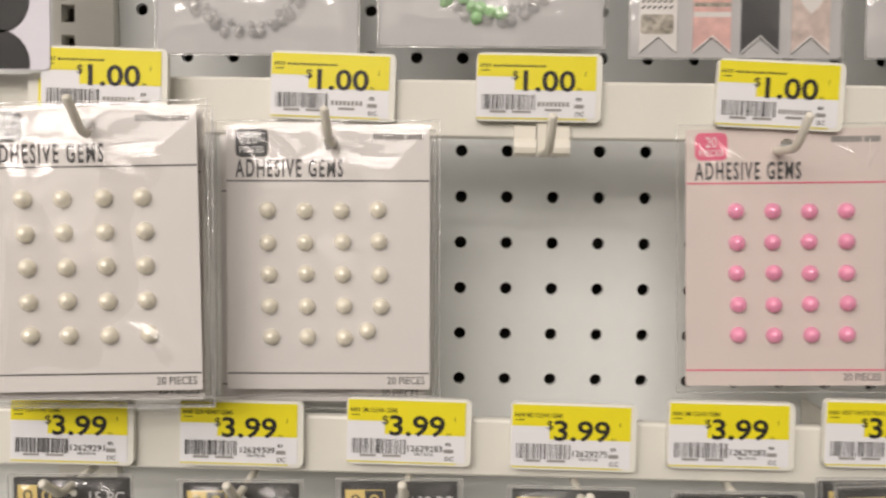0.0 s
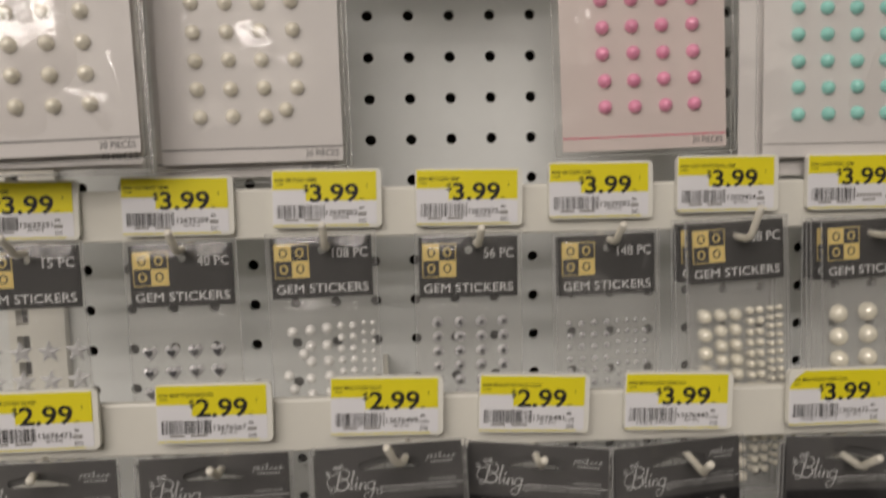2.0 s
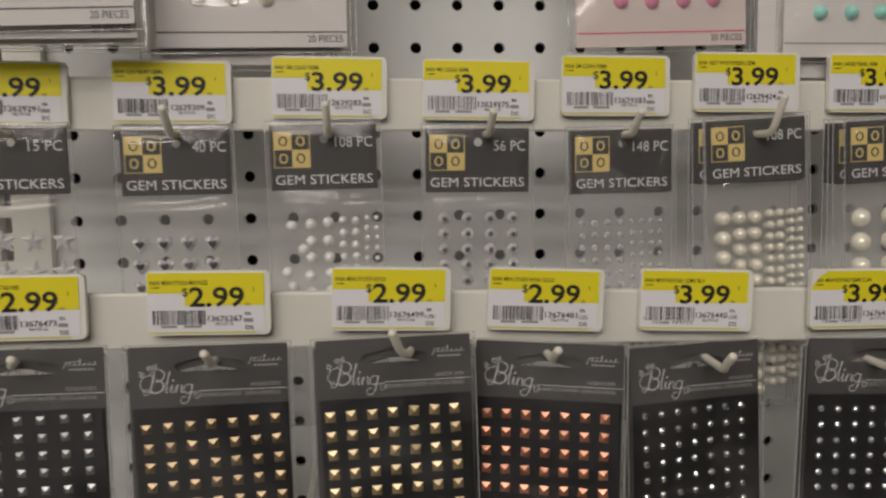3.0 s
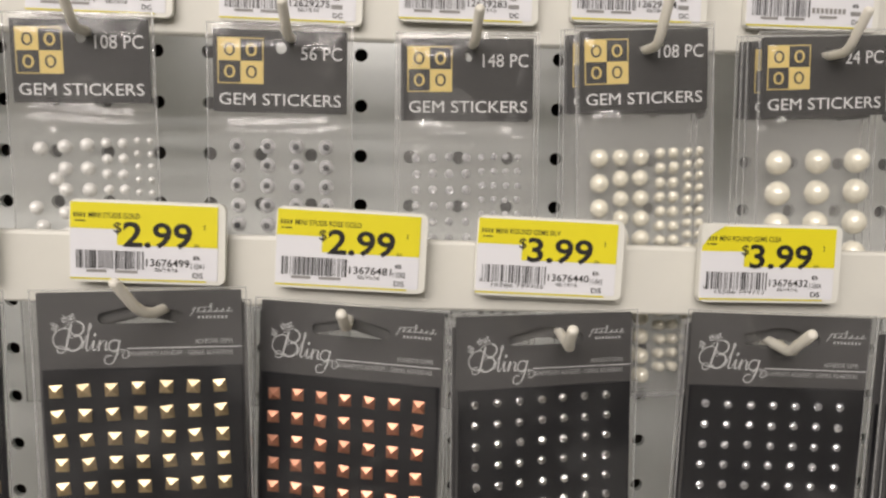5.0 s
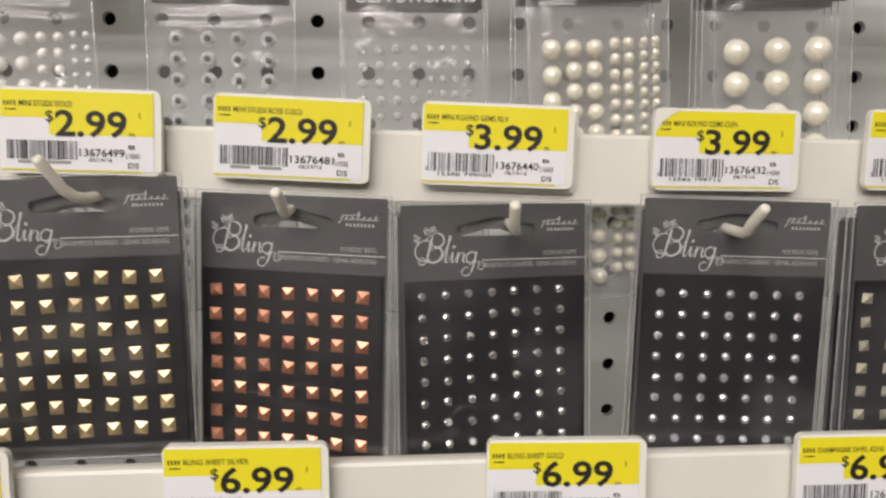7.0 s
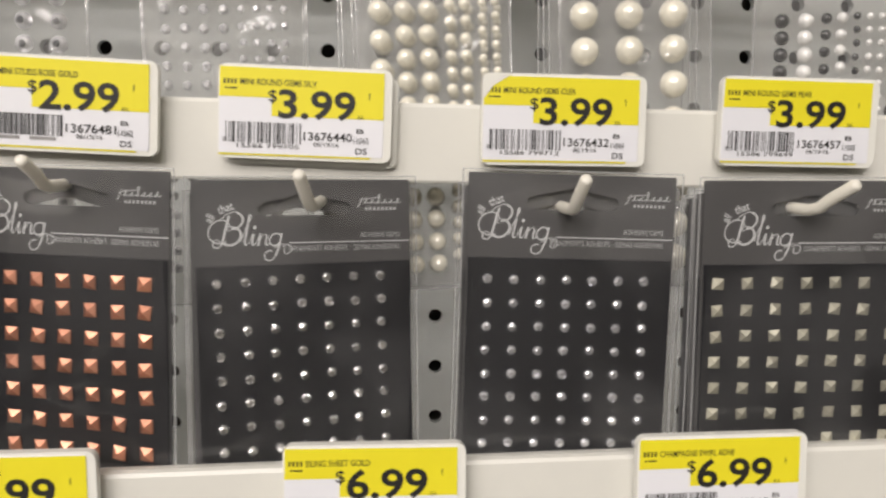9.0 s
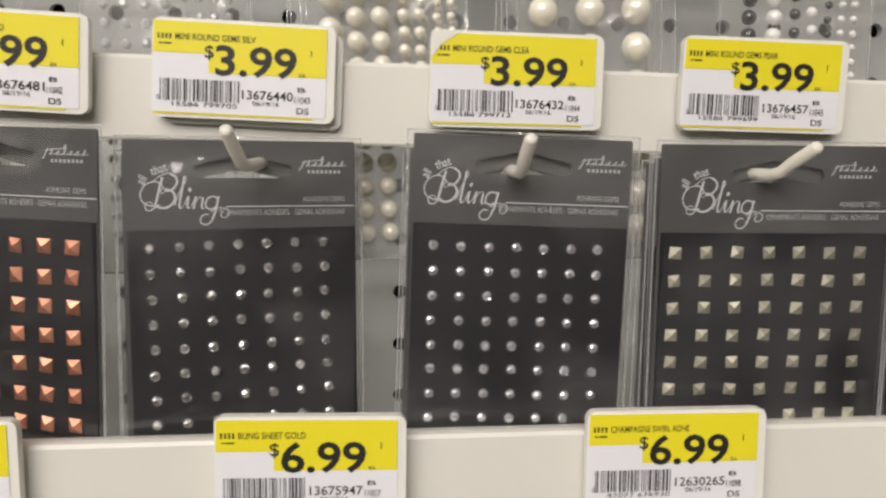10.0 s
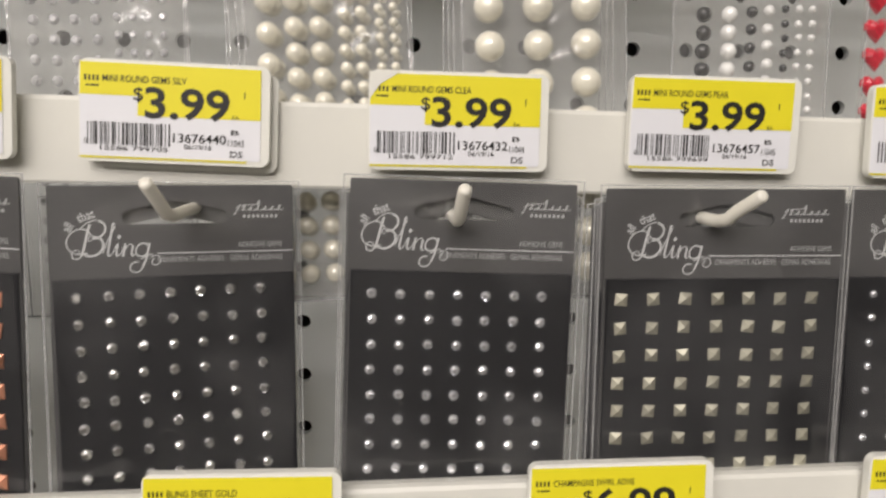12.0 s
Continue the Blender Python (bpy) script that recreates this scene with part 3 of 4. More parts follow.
    if code:
        lettering("bin_print", code, 0.0020, INK, paper, l + 0.0428, f, b + 0.0042, fit=0.0046)
    else:
        part("bin_bar", bars([0.0042], l + 0.0428, b + 0.0044, b + 0.0060, f + 0.0001, 0), PALEINK, paper)
    if dept:
        lettering("department_print", dept, 0.0018, INK, paper, l + 0.0434, f, b + 0.0010, fit=0.0037, bold=0.01)
    return ob


# top row, over the adhesive gem packs
A_LABELS = [(-0.1783, 1.5448, 1.5), (-0.0770, 1.5450, 1.6), (0.0170, 1.5446, 0.5), (0.1260, 1.5430, 2.4), (0.2360, 1.5425, 0.5)]
for x0, z, roll in A_LABELS:
    price_label(x0, 0.383 if x0 > -0.1 else 0.374, z, "1.00", "", dept="DC", roll=roll, brand=0.0052, size=1.035)
spare = thing("label_holder", pose(-0.157, 0.3790, 1.519, 0, 0, 0), "empty cream label holder with a torn yellow scrap", "label holder")
part("holder", plate([rect(-0.031, 0.0276, -0.014, 0.0145, 0.002, 4)], 0.002, 0.0008), HOLDER, spare)
part("paper_scrap", plate([[(-0.0265, -0.012), (-0.022, -0.013), (-0.0215, 0.011), (-0.026, 0.012)]], 0.0008, 0.0005), YELLOW, spare, "torn yellow paper")

B_LABELS = [(-0.1950, "3.99", "CLR STAR GEMS", "12629291"), (-0.1168, "3.99", "CLR HEART GEMS", "12629309"), (-0.0402, "3.99", "SM CLEAR GEMS", "12629283"),
            (0.0345, "3.99", "MD CLEAR GEMS", "12629275"), (0.1055, "3.99", "SM CLEAR GEMS", "12629283"), (0.1755, "3.99", "ASST WHITE PEARL GEM", "12629424"), (0.2485, "3.99", "LARGE PEARL GEM", "")]
for i, (x0, price, name, number) in enumerate(B_LABELS):
    price_label(x0, 0.375, (1.3855, 1.3856, 1.3876, 1.3864, 1.3880, 1.3896, 1.3890)[i], price, name, number, dept="DC", roll=(0.8, 0.6, 0.8, 0.9, 0.5, 0.4, 0.4)[i], brand=0.0046, size=1.03)

C_LABELS = [(-0.1765, 1.2862, "2.99", "MINI STUDS SILVER", "13676473", "", "", 0.3), (-0.0945, 1.2866, "2.99", "MINI STUDS BRONZE", "13676267", "", "", 0.7),
            (-0.0115, 1.2866, "2.99", "MINI STUDS GOLD", "13676499", "11041", "", 1.5), (0.0615, 1.2850, "2.99", "MINI STUDS ROSE GOLD", "13676481", "11042", "", 2.6),
            (0.1350, 1.2825, "3.99", "MINI ROUND GEMS SILV", "13676440", "11043", "15586 799705", 2.0), (0.2195, 1.2804, "3.99", "MINI ROUND GEMS CLEA", "13676432", "11044", "15586 799712", 0.7),
            (0.3003, 1.2804, "3.99", "MINI ROUND GEMS PEAR", "13676457", "11045", "15586 799699", 0.9), (0.3795, 1.2785, "", "", "", "", "", 0.4)]
for i, (x0, z, price, name, number, code, upc, roll) in enumerate(C_LABELS):
    price_label(x0, 0.336, z, price, name, number, code, "DS" if name else "", upc, roll, worn=i == 5)
under = thing("label_holder", pose(0.1650, 0.3382, 1.2655, 0, 2.2, 0), "spare pale label holder slid behind a price label", "label holder")
part("holder", plate([rect(-0.0272, 0.0272, -0.0155, 0.014, 0.0028, 5)], 0.0015, 0.0), HOLDER, under)

D_LABELS = [(-0.0575, "", "", "", "", ""), (0.0475, "6.99", "BLING SHEET SILVER", "", "", ""), (0.1565, "6.99", "BLING SHEET GOLD", "13675947", "11057", ""),
            (0.2655, "6.99", "CHAMPAGNE SWIRL ADHE", "12630265", "11098", "43077 676930"), (0.3690, "", "", "", "", "")]
for i, (x0, price, name, number, code, upc) in enumerate(D_LABELS):
    price_label(x0, 0.3075, 1.1668, price, name, number, code, "DS", upc, (0.3, -0.3, 0.2, 0.0, 0.2)[i], brand=0.0046)


# ---------------------------------------------------------------- adhesive gem packs (top row)
def adhesive_pack(m, tag_mat, line_mat, pearl_mat, seed, moved=False, label="", shift=0.0, card_mat=None, creases=(), crinkle=0.0018):
    """A white card with twenty half pearls in a clear bag; the origin is the middle of the card's upper edge."""
    rng = random.Random(seed)
    ob = thing("adhesive_gem_pack", m, label, "craft pack", "adhesive gem packs")
    w, h = 0.088, 0.1145
    card = part("card", plate([rect(-w / 2, w / 2, -h, 0, 0.0008, 2), disc(0.0005, -0.0075, 0.0032, 10)], 0.0006, -0.0002), card_mat or WHITECARD, ob)
    f = -0.0003
    part("tag", plate([rect(-0.0400, -0.0258, -0.0138, -0.0016, 0.0026, 4)], f, f - 0.0001), tag_mat, card, "coloured count tag")
    lettering("count_print", "20", 0.0046, WHITEINK, card, -0.0329, f - 0.0002, -0.0080, stretch=0.8, align="CENTER")
    lettering("count_word", "PIECES", 0.0026, WHITEINK, card, -0.0329, f - 0.0002, -0.0118, fit=0.0105, align="CENTER")
    lettering("title", "ADHESIVE GEMS", 0.0074, GREYINK, card, -0.0400, f - 0.0001, -0.0222, fit=0.0465, bold=0.030, spacing=1.28)
    part("maker_mark", bars([0.0135, 0.0072], 0.0195, -0.0062, -0.0036, f, 0.0008), PALEINK, card)
    part("upper_line", boxes((-w / 2 + 0.0002, w / 2 - 0.0002, f, f - 0.0001, -0.0243, -0.0237)), line_mat, card)
    part("lower_line", boxes((-w / 2 + 0.0002, w / 2 - 0.0002, f, f - 0.0001, -0.1078, -0.1072)), line_mat, card)
    lettering("pieces_print", "20 PIECES", 0.0032, GREYINK, card, 0.0420, f - 0.0001, -0.1122, stretch=0.85, align="RIGHT")
    me = dome_mesh("pearl", 0.0037, 0.0039, pearl_mat, 16, 6)
    xs, zs = [-0.0262 + shift + 0.0160 * i for i in range(4)], [-0.0366 - 0.0138 * j for j in range(5)]
    places = [(x + 0.0003 * j, z) for j, z in enumerate(zs) for x in xs]
    if moved:
        places[-1] = (0.0172, -0.0886)
    set_pieces("pearl", me, ob, places, f, 0.0003, 0, rng)
    film(w + 0.009, -h - 0.003, 0.002, -0.0046, 0.0008, seed, FILM_A, ob, 0.0008, crinkle, 110, 130, None, creases, False, -0.0009, 0.022)
    return ob


def sized(m, size):
    return m @ Matrix.Scale(size, 4)


def stacked(front, poses):
    for m in poses:
        copy_thing(front, m)


NOTE = "clear bag of %s pearl stickers on a white card"
p = adhesive_pack(sized(pose(-0.1441, 0.3430, 1.5138, -1, -1.5, 1), 1.03), GREYINK, GREYINK, PEARL, 3, False, NOTE % "cream", creases=((-0.006, -0.018, 0.028, -0.030, 0.0018), (0.034, -0.070, 0.042, -0.110, 0.0022), (0.010, -0.085, 0.040, -0.100, 0.0012)), crinkle=0.0034)
stacked(p, [sized(pose(-0.1438 - 0.0014 * k, 0.3430 + 0.0058 * k, 1.5130 - 0.0006 * k, -1.0, -1.2 + 0.3 * k, 1), 1.03) for k in range(1, 4)])
p = adhesive_pack(sized(pose(-0.0493, 0.3745, 1.5103, -1, -0.5, 1), 1.04), GREYINK, GREYINK, PEARL, 11, True, NOTE % "cream", creases=((-0.030, -0.002, -0.010, -0.018, 0.0020), (-0.004, -0.001, 0.006, -0.014, 0.0014)))
stacked(p, [sized(pose(-0.0530, 0.3815, 1.5065, -0.5, -0.3, -1), 1.03)])
adhesive_pack(sized(pose(0.1588, 0.3850, 1.5116, -1, -1.1, -1), 1.03), PINKTAG, PINKINK, PINKPEARL, 17, False, NOTE % "pink", 0.0042, PINKCARD, ((-0.030, -0.006, 0.005, -0.040, 0.0024), (0.020, -0.006, 0.036, -0.020, 0.0014), (0.038, -0.003, 0.030, -0.022, 0.0016)))
p = adhesive_pack(sized(pose(0.2715, 0.3800, 1.5052, -1, 0.3, -1.5), 1.03), TEALTAG, PALEINK, TEALPEARL, 23, False, NOTE % "teal", creases=((-0.012, -0.003, 0.010, -0.020, 0.0016),))
stacked(p, [sized(pose(0.2620, 0.3860, 1.4990, -0.5, 0.2, -2), 1.03)])
for x, reach in ((-0.1440, 0.060), (-0.0470, 0.036), (0.0475, 0.046), (0.1545, 0.036), (0.2640, 0.040)):
    peg_hook("a", x, reach, rise=0.0, clips=x in (0.0475, 0.2640), lift=0.0 if x == 0.0475 else 0.003)


# ---------------------------------------------------------------- black-headed gem sticker packs (second row)
def sticker_pack(m, count, pieces, seed, label):
    """A narrow clear bag with a black folded header; the origin is the middle of the header's upper edge.
    pieces: (name, mesh, places, y)."""
    rng = random.Random(seed)
    ob = thing("gem_sticker_pack", m, label, "craft pack", "gem sticker packs")
    w, h = 0.0512, 0.0314
    header = part("header", plate([rect(-w / 2, w / 2, -h, 0, 0.0005, 2), disc(0.0003, -0.0068, 0.0022, 10)], 0.0008, -0.0008), BLACKCARD, ob, "black printed header card")
    f = -0.0009
    a = 0.0083
    part("logo_frame", plate([rect(-0.0238, -0.0238 + 2 * a + 0.0008, -0.0206, -0.0206 + 2 * a + 0.0008)], f, f - 0.0001), GOLDINK, header)
    x, z = -0.0234, -0.0202
    for i, j, mat in ((0, 1, GOLDINK), (1, 1, BLACKCARD), (0, 0, BLACKCARD), (1, 0, GOLDINK)):
        cx, cz = x + i * a, z + j * a
        part("logo_tile", boxes((cx, cx + a, f - 0.0001, f - 0.0002, cz, cz + a)), mat, header)
        ink = BLACKCARD if mat is GOLDINK else GOLDINK
        part_mark = [(cx + a * (0.5 + 0.26 * math.cos(t)), cz + a * (0.5 + 0.30 * math.sin(t))) for t in (2 * math.pi * k / 12 for k in range(12))]
        hole = [(cx + a / 2 + (px - cx - a / 2) * 0.62, cz + a / 2 + (pz - cz - a / 2) * 0.72) for px, pz in part_mark]
        part("logo_mark", plate([part_mark, hole], f - 0.0002, f - 0.00028), ink, header)
    if count:
        lettering("count_print", count + " PC", 0.0050, WHITEINK, header, 0.0236, f - 0.0001, -0.0110, fit=0.0180 if len(count) > 2 else 0.0156, align="RIGHT")
    lettering("title", "GEM STICKERS", 0.0045, WHITEINK, header, -0.0233, f - 0.0001, -0.0286, fit=0.0466)
    for name, mesh, places, y in pieces:
        set_pieces(name, mesh, ob, places, y, 0.0002, 6, rng)
    edge = [(s * rng.uniform(0.020, 0.023), z, s * rng.uniform(0.021, 0.024), z - rng.uniform(0.012, 0.030), rng.uniform(0.0008, 0.0016)) for s in (-1, 1) for z in (-0.003, -0.036)]
    edge += [(x, -0.040 - 0.01 * k, x + rng.uniform(-0.014, 0.014), -0.048 - 0.01 * k, 0.0009) for k, x in enumerate((-0.012, 0.010, 0.016))]
    film(w + 0.0045, -0.1490, 0.0022, -0.0030, 0.0012, seed, FILM_B, ob, 0.0006, 0.0020, 40, 90, -0.0355, edge, bool(pieces), -0.0014, 0.010)
    return ob


GY = -0.0006


def grid_places(x0, z0, cols, rows, px, pz, lean=0.0):
    return [(x0 + px * i + lean * j, z0 - pz * j) for j in range(rows) for i in range(cols)]


STAR = [(math.cos(math.pi * (k / 5 + 0.5)) * (1.0 if k % 2 == 0 else 0.45), math.sin(math.pi * (k / 5 + 0.5)) * (1.0 if k % 2 == 0 else 0.45)) for k in range(10)]
HEART = [(0, -1.0), (0.55, -0.45), (0.98, 0.15), (0.95, 0.6), (0.6, 0.9), (0.22, 0.82), (0, 0.5), (-0.22, 0.82), (-0.6, 0.9), (-0.95, 0.6), (-0.98, 0.15), (-0.55, -0.45)]
gem_star = facet_mesh("star_gem", 0.0062, 0.0026, BRIGHTGEM, outline=STAR)
gem_heart = facet_mesh("heart_gem", 0.0040, 0.0026, BRIGHTGEM, outline=HEART)
gem_56 = facet_mesh("round_gem", 0.0031, 0.0024, BRIGHTGEM, 9)
core_56 = facet_mesh("gem_core", 0.0014, 0.0003, GREYINK, 7)
core_heart = facet_mesh("gem_core", 0.0021, 0.0003, GREYINK, outline=HEART)
gem_148 = facet_mesh("round_gem", 0.0018, 0.0018, BRIGHTGEM, 8)
gem_148s = facet_mesh("round_gem", 0.0014, 0.0014, BRIGHTGEM, 8)
w6, w4, w2 = dome_mesh("pearl", 0.0028, 0.0029, WPEARL), dome_mesh("pearl", 0.0020, 0.0020, WPEARL, 12, 4), dome_mesh("pearl", 0.0013, 0.0013, WPEARL, 10, 4)
c8, c7, c6, c4, c3 = (dome_mesh("pearl", r, r * 1.05, PEARL) for r in (0.0052, 0.0038, 0.0033, 0.0021, 0.0016))
k7, k4, k3 = (dome_mesh("pearl", r, r, BLACKPEARL) for r in (0.0027, 0.0020, 0.0014))

PACK = "clear bag of %s stickers with black header"
B_Y = 0.3610
sticker_pack(pose(-0.1605, B_Y, 1.3525, 1, -0.3, 1), "15", [("star_gem", gem_star, grid_places(-0.0192, -0.0535, 4, 6, 0.0135, 0.0150), GY)], 31, PACK % "clear star gem")
p = sticker_pack(pose(-0.0850, B_Y, 1.3512, 1, -0.4, 0.5), "40", [("heart_gem", gem_heart, grid_places(-0.0185, -0.0550, 4, 8, 0.0114, 0.0106), GY), ("gem_core", core_heart, grid_places(-0.0185, -0.0550, 4, 8, 0.0114, 0.0106), GY - 0.0026)], 37, PACK % "clear heart gem")
white_108 = [("pearl", w6, [(-0.0167, -0.0487), (-0.0077, -0.0481), (0.0007, -0.0475), (-0.0076, -0.0566), (0.0008, -0.0565), (-0.0115, -0.0606), (-0.0079, -0.0648), (0.0010, -0.0647), (-0.0198, -0.0715), (-0.0087, -0.0735), (-0.0175, -0.0790), (0.0010, -0.0728), (-0.0080, -0.0820), (0.0010, -0.0812), (-0.0170, -0.0875)], GY),
             ("pearl", w4, grid_places(0.0079, -0.0467, 2, 12, 0.0061, 0.0060), GY), ("pearl", w2, grid_places(0.0197, -0.0458, 2, 14, 0.0047, 0.0050), GY)]
p = sticker_pack(pose(-0.0150, B_Y, 1.3530, 1, -0.8, 0), "108", white_108, 41, PACK % "assorted white pearl")
p56 = grid_places(-0.0164, -0.0443, 4, 13, 0.0114, 0.0077)
sticker_pack(pose(0.0604, B_Y, 1.3506, 1, 0.4, 0), "56", [("round_gem", gem_56, p56, GY), ("gem_core", core_56, p56, GY - 0.0024)], 43, PACK % "round clear gem")
p = sticker_pack(pose(0.1329, B_Y, 1.3494, 1, -1.0, 0), "148", [("round_gem", gem_148, grid_places(-0.0206, -0.0462, 4, 15, 0.0066, 0.0064), GY), ("round_gem", gem_148s, grid_places(0.0055, -0.0460, 4, 17, 0.0048, 0.0057), GY)], 47, PACK % "small clear gem")
sticker_pack(pose(0.1322, B_Y + 0.0028, 1.3489, 0.5, -0.4, 0), "148", [], 148, PACK % "small clear gem")
cream_108 = [("pearl", c7, grid_places(-0.0183, -0.0496, 1, 10, 0.0088, 0.0101), GY), ("pearl", c6, grid_places(-0.0095, -0.0496, 2, 12, 0.0081, 0.0082), GY),
             ("pearl", c4, grid_places(0.0066, -0.0482, 2, 16, 0.0055, 0.0059), GY), ("pearl", c3, grid_places(0.0181, -0.0479, 2, 19, 0.0048, 0.0048), GY)]
p = sticker_pack(pose(0.2019, B_Y - 0.001, 1.3542, 1, -3.0, 0), "108", cream_108, 53, PACK % "assorted cream pearl")
for k in (1, 2, 3):
    sticker_pack(pose(0.2014 + (0.0030 if k == 1 else -0.0009 * k), B_Y - 0.001 + 0.0026 * k + (0.0040 if k else 0), 1.3534, 0.5, -2.6 + 0.6 * k, 0), "108", cream_108 if k == 1 else [], 153 + k, PACK % "assorted cream pearl")
pearl_24 = [("pearl", c8, grid_places(-0.0184, -0.0496, 3, 8, 0.0163, 0.0126), GY)]
p = sticker_pack(pose(0.2753, B_Y - 0.002, 1.3535, 1, -2.6, 0), "24", pearl_24, 59, PACK % "large cream pearl")
for k in (1, 2, 3):
    sticker_pack(pose(0.2750 - 0.0010 * k, B_Y - 0.002 + 0.0026 * k + (0.0055 if k else 0), 1.3527, 0.5, -2.3 + 0.5 * k, 0), "24", [], 163 + k, PACK % "large cream pearl")
mixed = [("pearl", k7, grid_places(-0.0166, -0.0500, 1, 13, 0.01, 0.0061), GY), ("pearl", w6, grid_places(-0.0077, -0.0499, 1, 13, 0.01, 0.0061), GY), ("pearl", k4, grid_places(0.0002, -0.0488, 1, 13, 0.01, 0.0061), GY),
         ("pearl", w4, grid_places(0.0062, -0.0486, 1, 14, 0.0052, 0.0059), GY), ("pearl", k3, grid_places(0.0122, -0.0480, 1, 17, 0.01, 0.0049), GY), ("pearl", w2, grid_places(0.0172, -0.0478, 2, 17, 0.0046, 0.0049), GY)]
sticker_pack(pose(0.3490, B_Y - 0.001, 1.3530, 1, -0.8, 0), "", mixed, 61, PACK % "black and white pearl")
red_heart = facet_mesh("heart_gem", 0.0044, 0.0028, REDGEM, outline=HEART)
white_star = facet_mesh("star_gem", 0.0050, 0.0028, WPEARL, outline=STAR)
sticker_pack(pose(0.4180, B_Y - 0.001, 1.3530, 1, -0.5, 0), "", [("heart_gem", red_heart, grid_places(-0.0236, -0.0444, 3, 9, 0.0220, 0.0096), GY), ("star_gem", white_star, grid_places(-0.0126, -0.0492, 2, 9, 0.0220, 0.0096), GY)], 67, PACK % "red heart and white star")
for x, reach, rise in ((-0.1600, 0.043, 0.0), (-0.0840, 0.043, 0.001), (-0.0120, 0.043, 0.003), (0.0645, 0.043, 0.0), (0.1345, 0.043, 0.0), (0.2030, 0.045, 0.007), (0.2770, 0.045, 0.004), (0.3490, 0.043, 0.0), (0.4180, 0.043, 0.0)):
    peg_hook("b", x, reach, rise=rise - 0.003, clips=False, lift=0.005)


# ---------------------------------------------------------------- grey-headed stud and gem cards (third row)
def swirl(cx, cz, r0, r1, a0, a1, n=14, sq=1.0):
    out = []
    for i in range(n + 1):
        t = i / n
        a, r = radians(a0 + (a1 - a0) * t), r0 + (r1 - r0) * t
        out.append((cx + r * math.cos(a), cz + sq * r * math.sin(a)))
    return out


def script_mark():
    """The flowing script word of the header, as thick and thin pen strokes."""
    thick, thin = 0.00095, 0.00038
    s = [(thick, [(-0.0246, -0.0120), (-0.0249, -0.0150), (-0.0250, -0.0185), (-0.0252, -0.0212)]),
         (0.00055, [(-0.0252, -0.0212), (-0.0262, -0.0222), (-0.0276, -0.0219), (-0.0281, -0.0206)]),
         (thin, swirl(-0.0268, -0.0206, 0.0013, 0.0008, 180, -20, 10)),
         (0.0005, swirl(-0.0262, -0.0164, 0.0026, 0.0048, 20, 300, 18, 0.95)),
         (thin, [(-0.0272, -0.0136), (-0.0256, -0.0117), (-0.0236, -0.0108), (-0.0218, -0.0110)]),
         (0.0008, swirl(-0.0228, -0.0136, 0.0026, 0.0028, 80, -100, 12, 0.95)),
         (0.0009, swirl(-0.0228, -0.0186, 0.0030, 0.0029, 95, -130, 14, 0.95)),
         (thin, swirl(-0.0236, -0.0163, 0.0010, 0.0006, 0, 300, 8))]
    for x, top in ((-0.0183, -0.0118), (-0.0160, -0.0178)):
        s.append((0.0008, [(x, top), (x, -0.0205), (x + 0.0005, -0.0216)]))
        s.append((thin, [(x + 0.0005, -0.0216), (x + 0.0013, -0.0208), (x + 0.0021, -0.0180)]))
    s.append((thin, [(-0.0196, -0.0206), (-0.0190, -0.0170), (-0.0176, -0.0128), (-0.0181, -0.0116), (-0.0186, -0.0124)]))
    s.append((0.0011, [(-0.0162, -0.0163), (-0.0158, -0.0154)]))
    s.append((0.0008, [(-0.0139, -0.0178), (-0.0139, -0.0217)]))
    s.append((thin, [(-0.0139, -0.0200), (-0.0132, -0.0185), (-0.0124, -0.0179), (-0.0117, -0.0184)]))
    s.append((0.0008, [(-0.0117, -0.0184), (-0.0117, -0.0209), (-0.0112, -0.0217)]))
    s.append((thin, [(-0.0112, -0.0217), (-0.0104, -0.0209)]))
    s.append((0.0006, swirl(-0.0089, -0.0198, 0.0018, 0.0018, 40, 330, 12, 1.1)))
    s.append((0.0008, [(-0.0072, -0.0178), (-0.0073, -0.0225), (-0.0079, -0.0250)]))
    s.append((0.0005, swirl(-0.0098, -0.0247, 0.0020, 0.0013, 0, -300, 14)))
    s.append((0.0004, [(-0.0088, -0.0226), (-0.0072, -0.0214), (-0.0056, -0.0212)]))
    s.append((0.0004, swirl(-0.0046, -0.0232, 0.0018, 0.0008, 150, -250, 16)))
    return [(width * 0.74, [(x - 0.0008 + 0.20 * (z + 0.0216), z) for x, z in pts]) for width, pts in s]


def maker_flourish():
    """A plain slanted pen line with loops in the place of the maker's mark, over a short bar."""
    tall = (0.0018, 0.0011, 0.0030, 0.0012, 0.0012, 0.0016)
    s = [(0.0004, [(0.0170, -0.0098), (0.0176, -0.0094), (0.0184, -0.0080), (0.0190, -0.0066)])]
    for k, h in enumerate(tall):
        x = 0.0194 + 0.0021 * k
        s.append((0.00055, [(x, -0.0082), (x + 0.0003, -0.0085), (x + 0.0007, -0.0078), (x + 0.0011, -0.0085 + h)]))
        s.append((0.0003, [(x + 0.0011, -0.0085 + h), (x + 0.0006, -0.0085 + 0.8 * h), (x + 0.0008, -0.0083), (x + 0.0016, -0.0085), (x + 0.0021, -0.0080)]))
    s.append((0.0003, [(0.0178, -0.0076), (0.0200, -0.0070), (0.0250, -0.0066)]))
    for k in range(8):
        s.append((0.0010, [(0.0198 + 0.00135 * k, -0.0103), (0.0206 + 0.00135 * k, -0.0103)]))
    return s


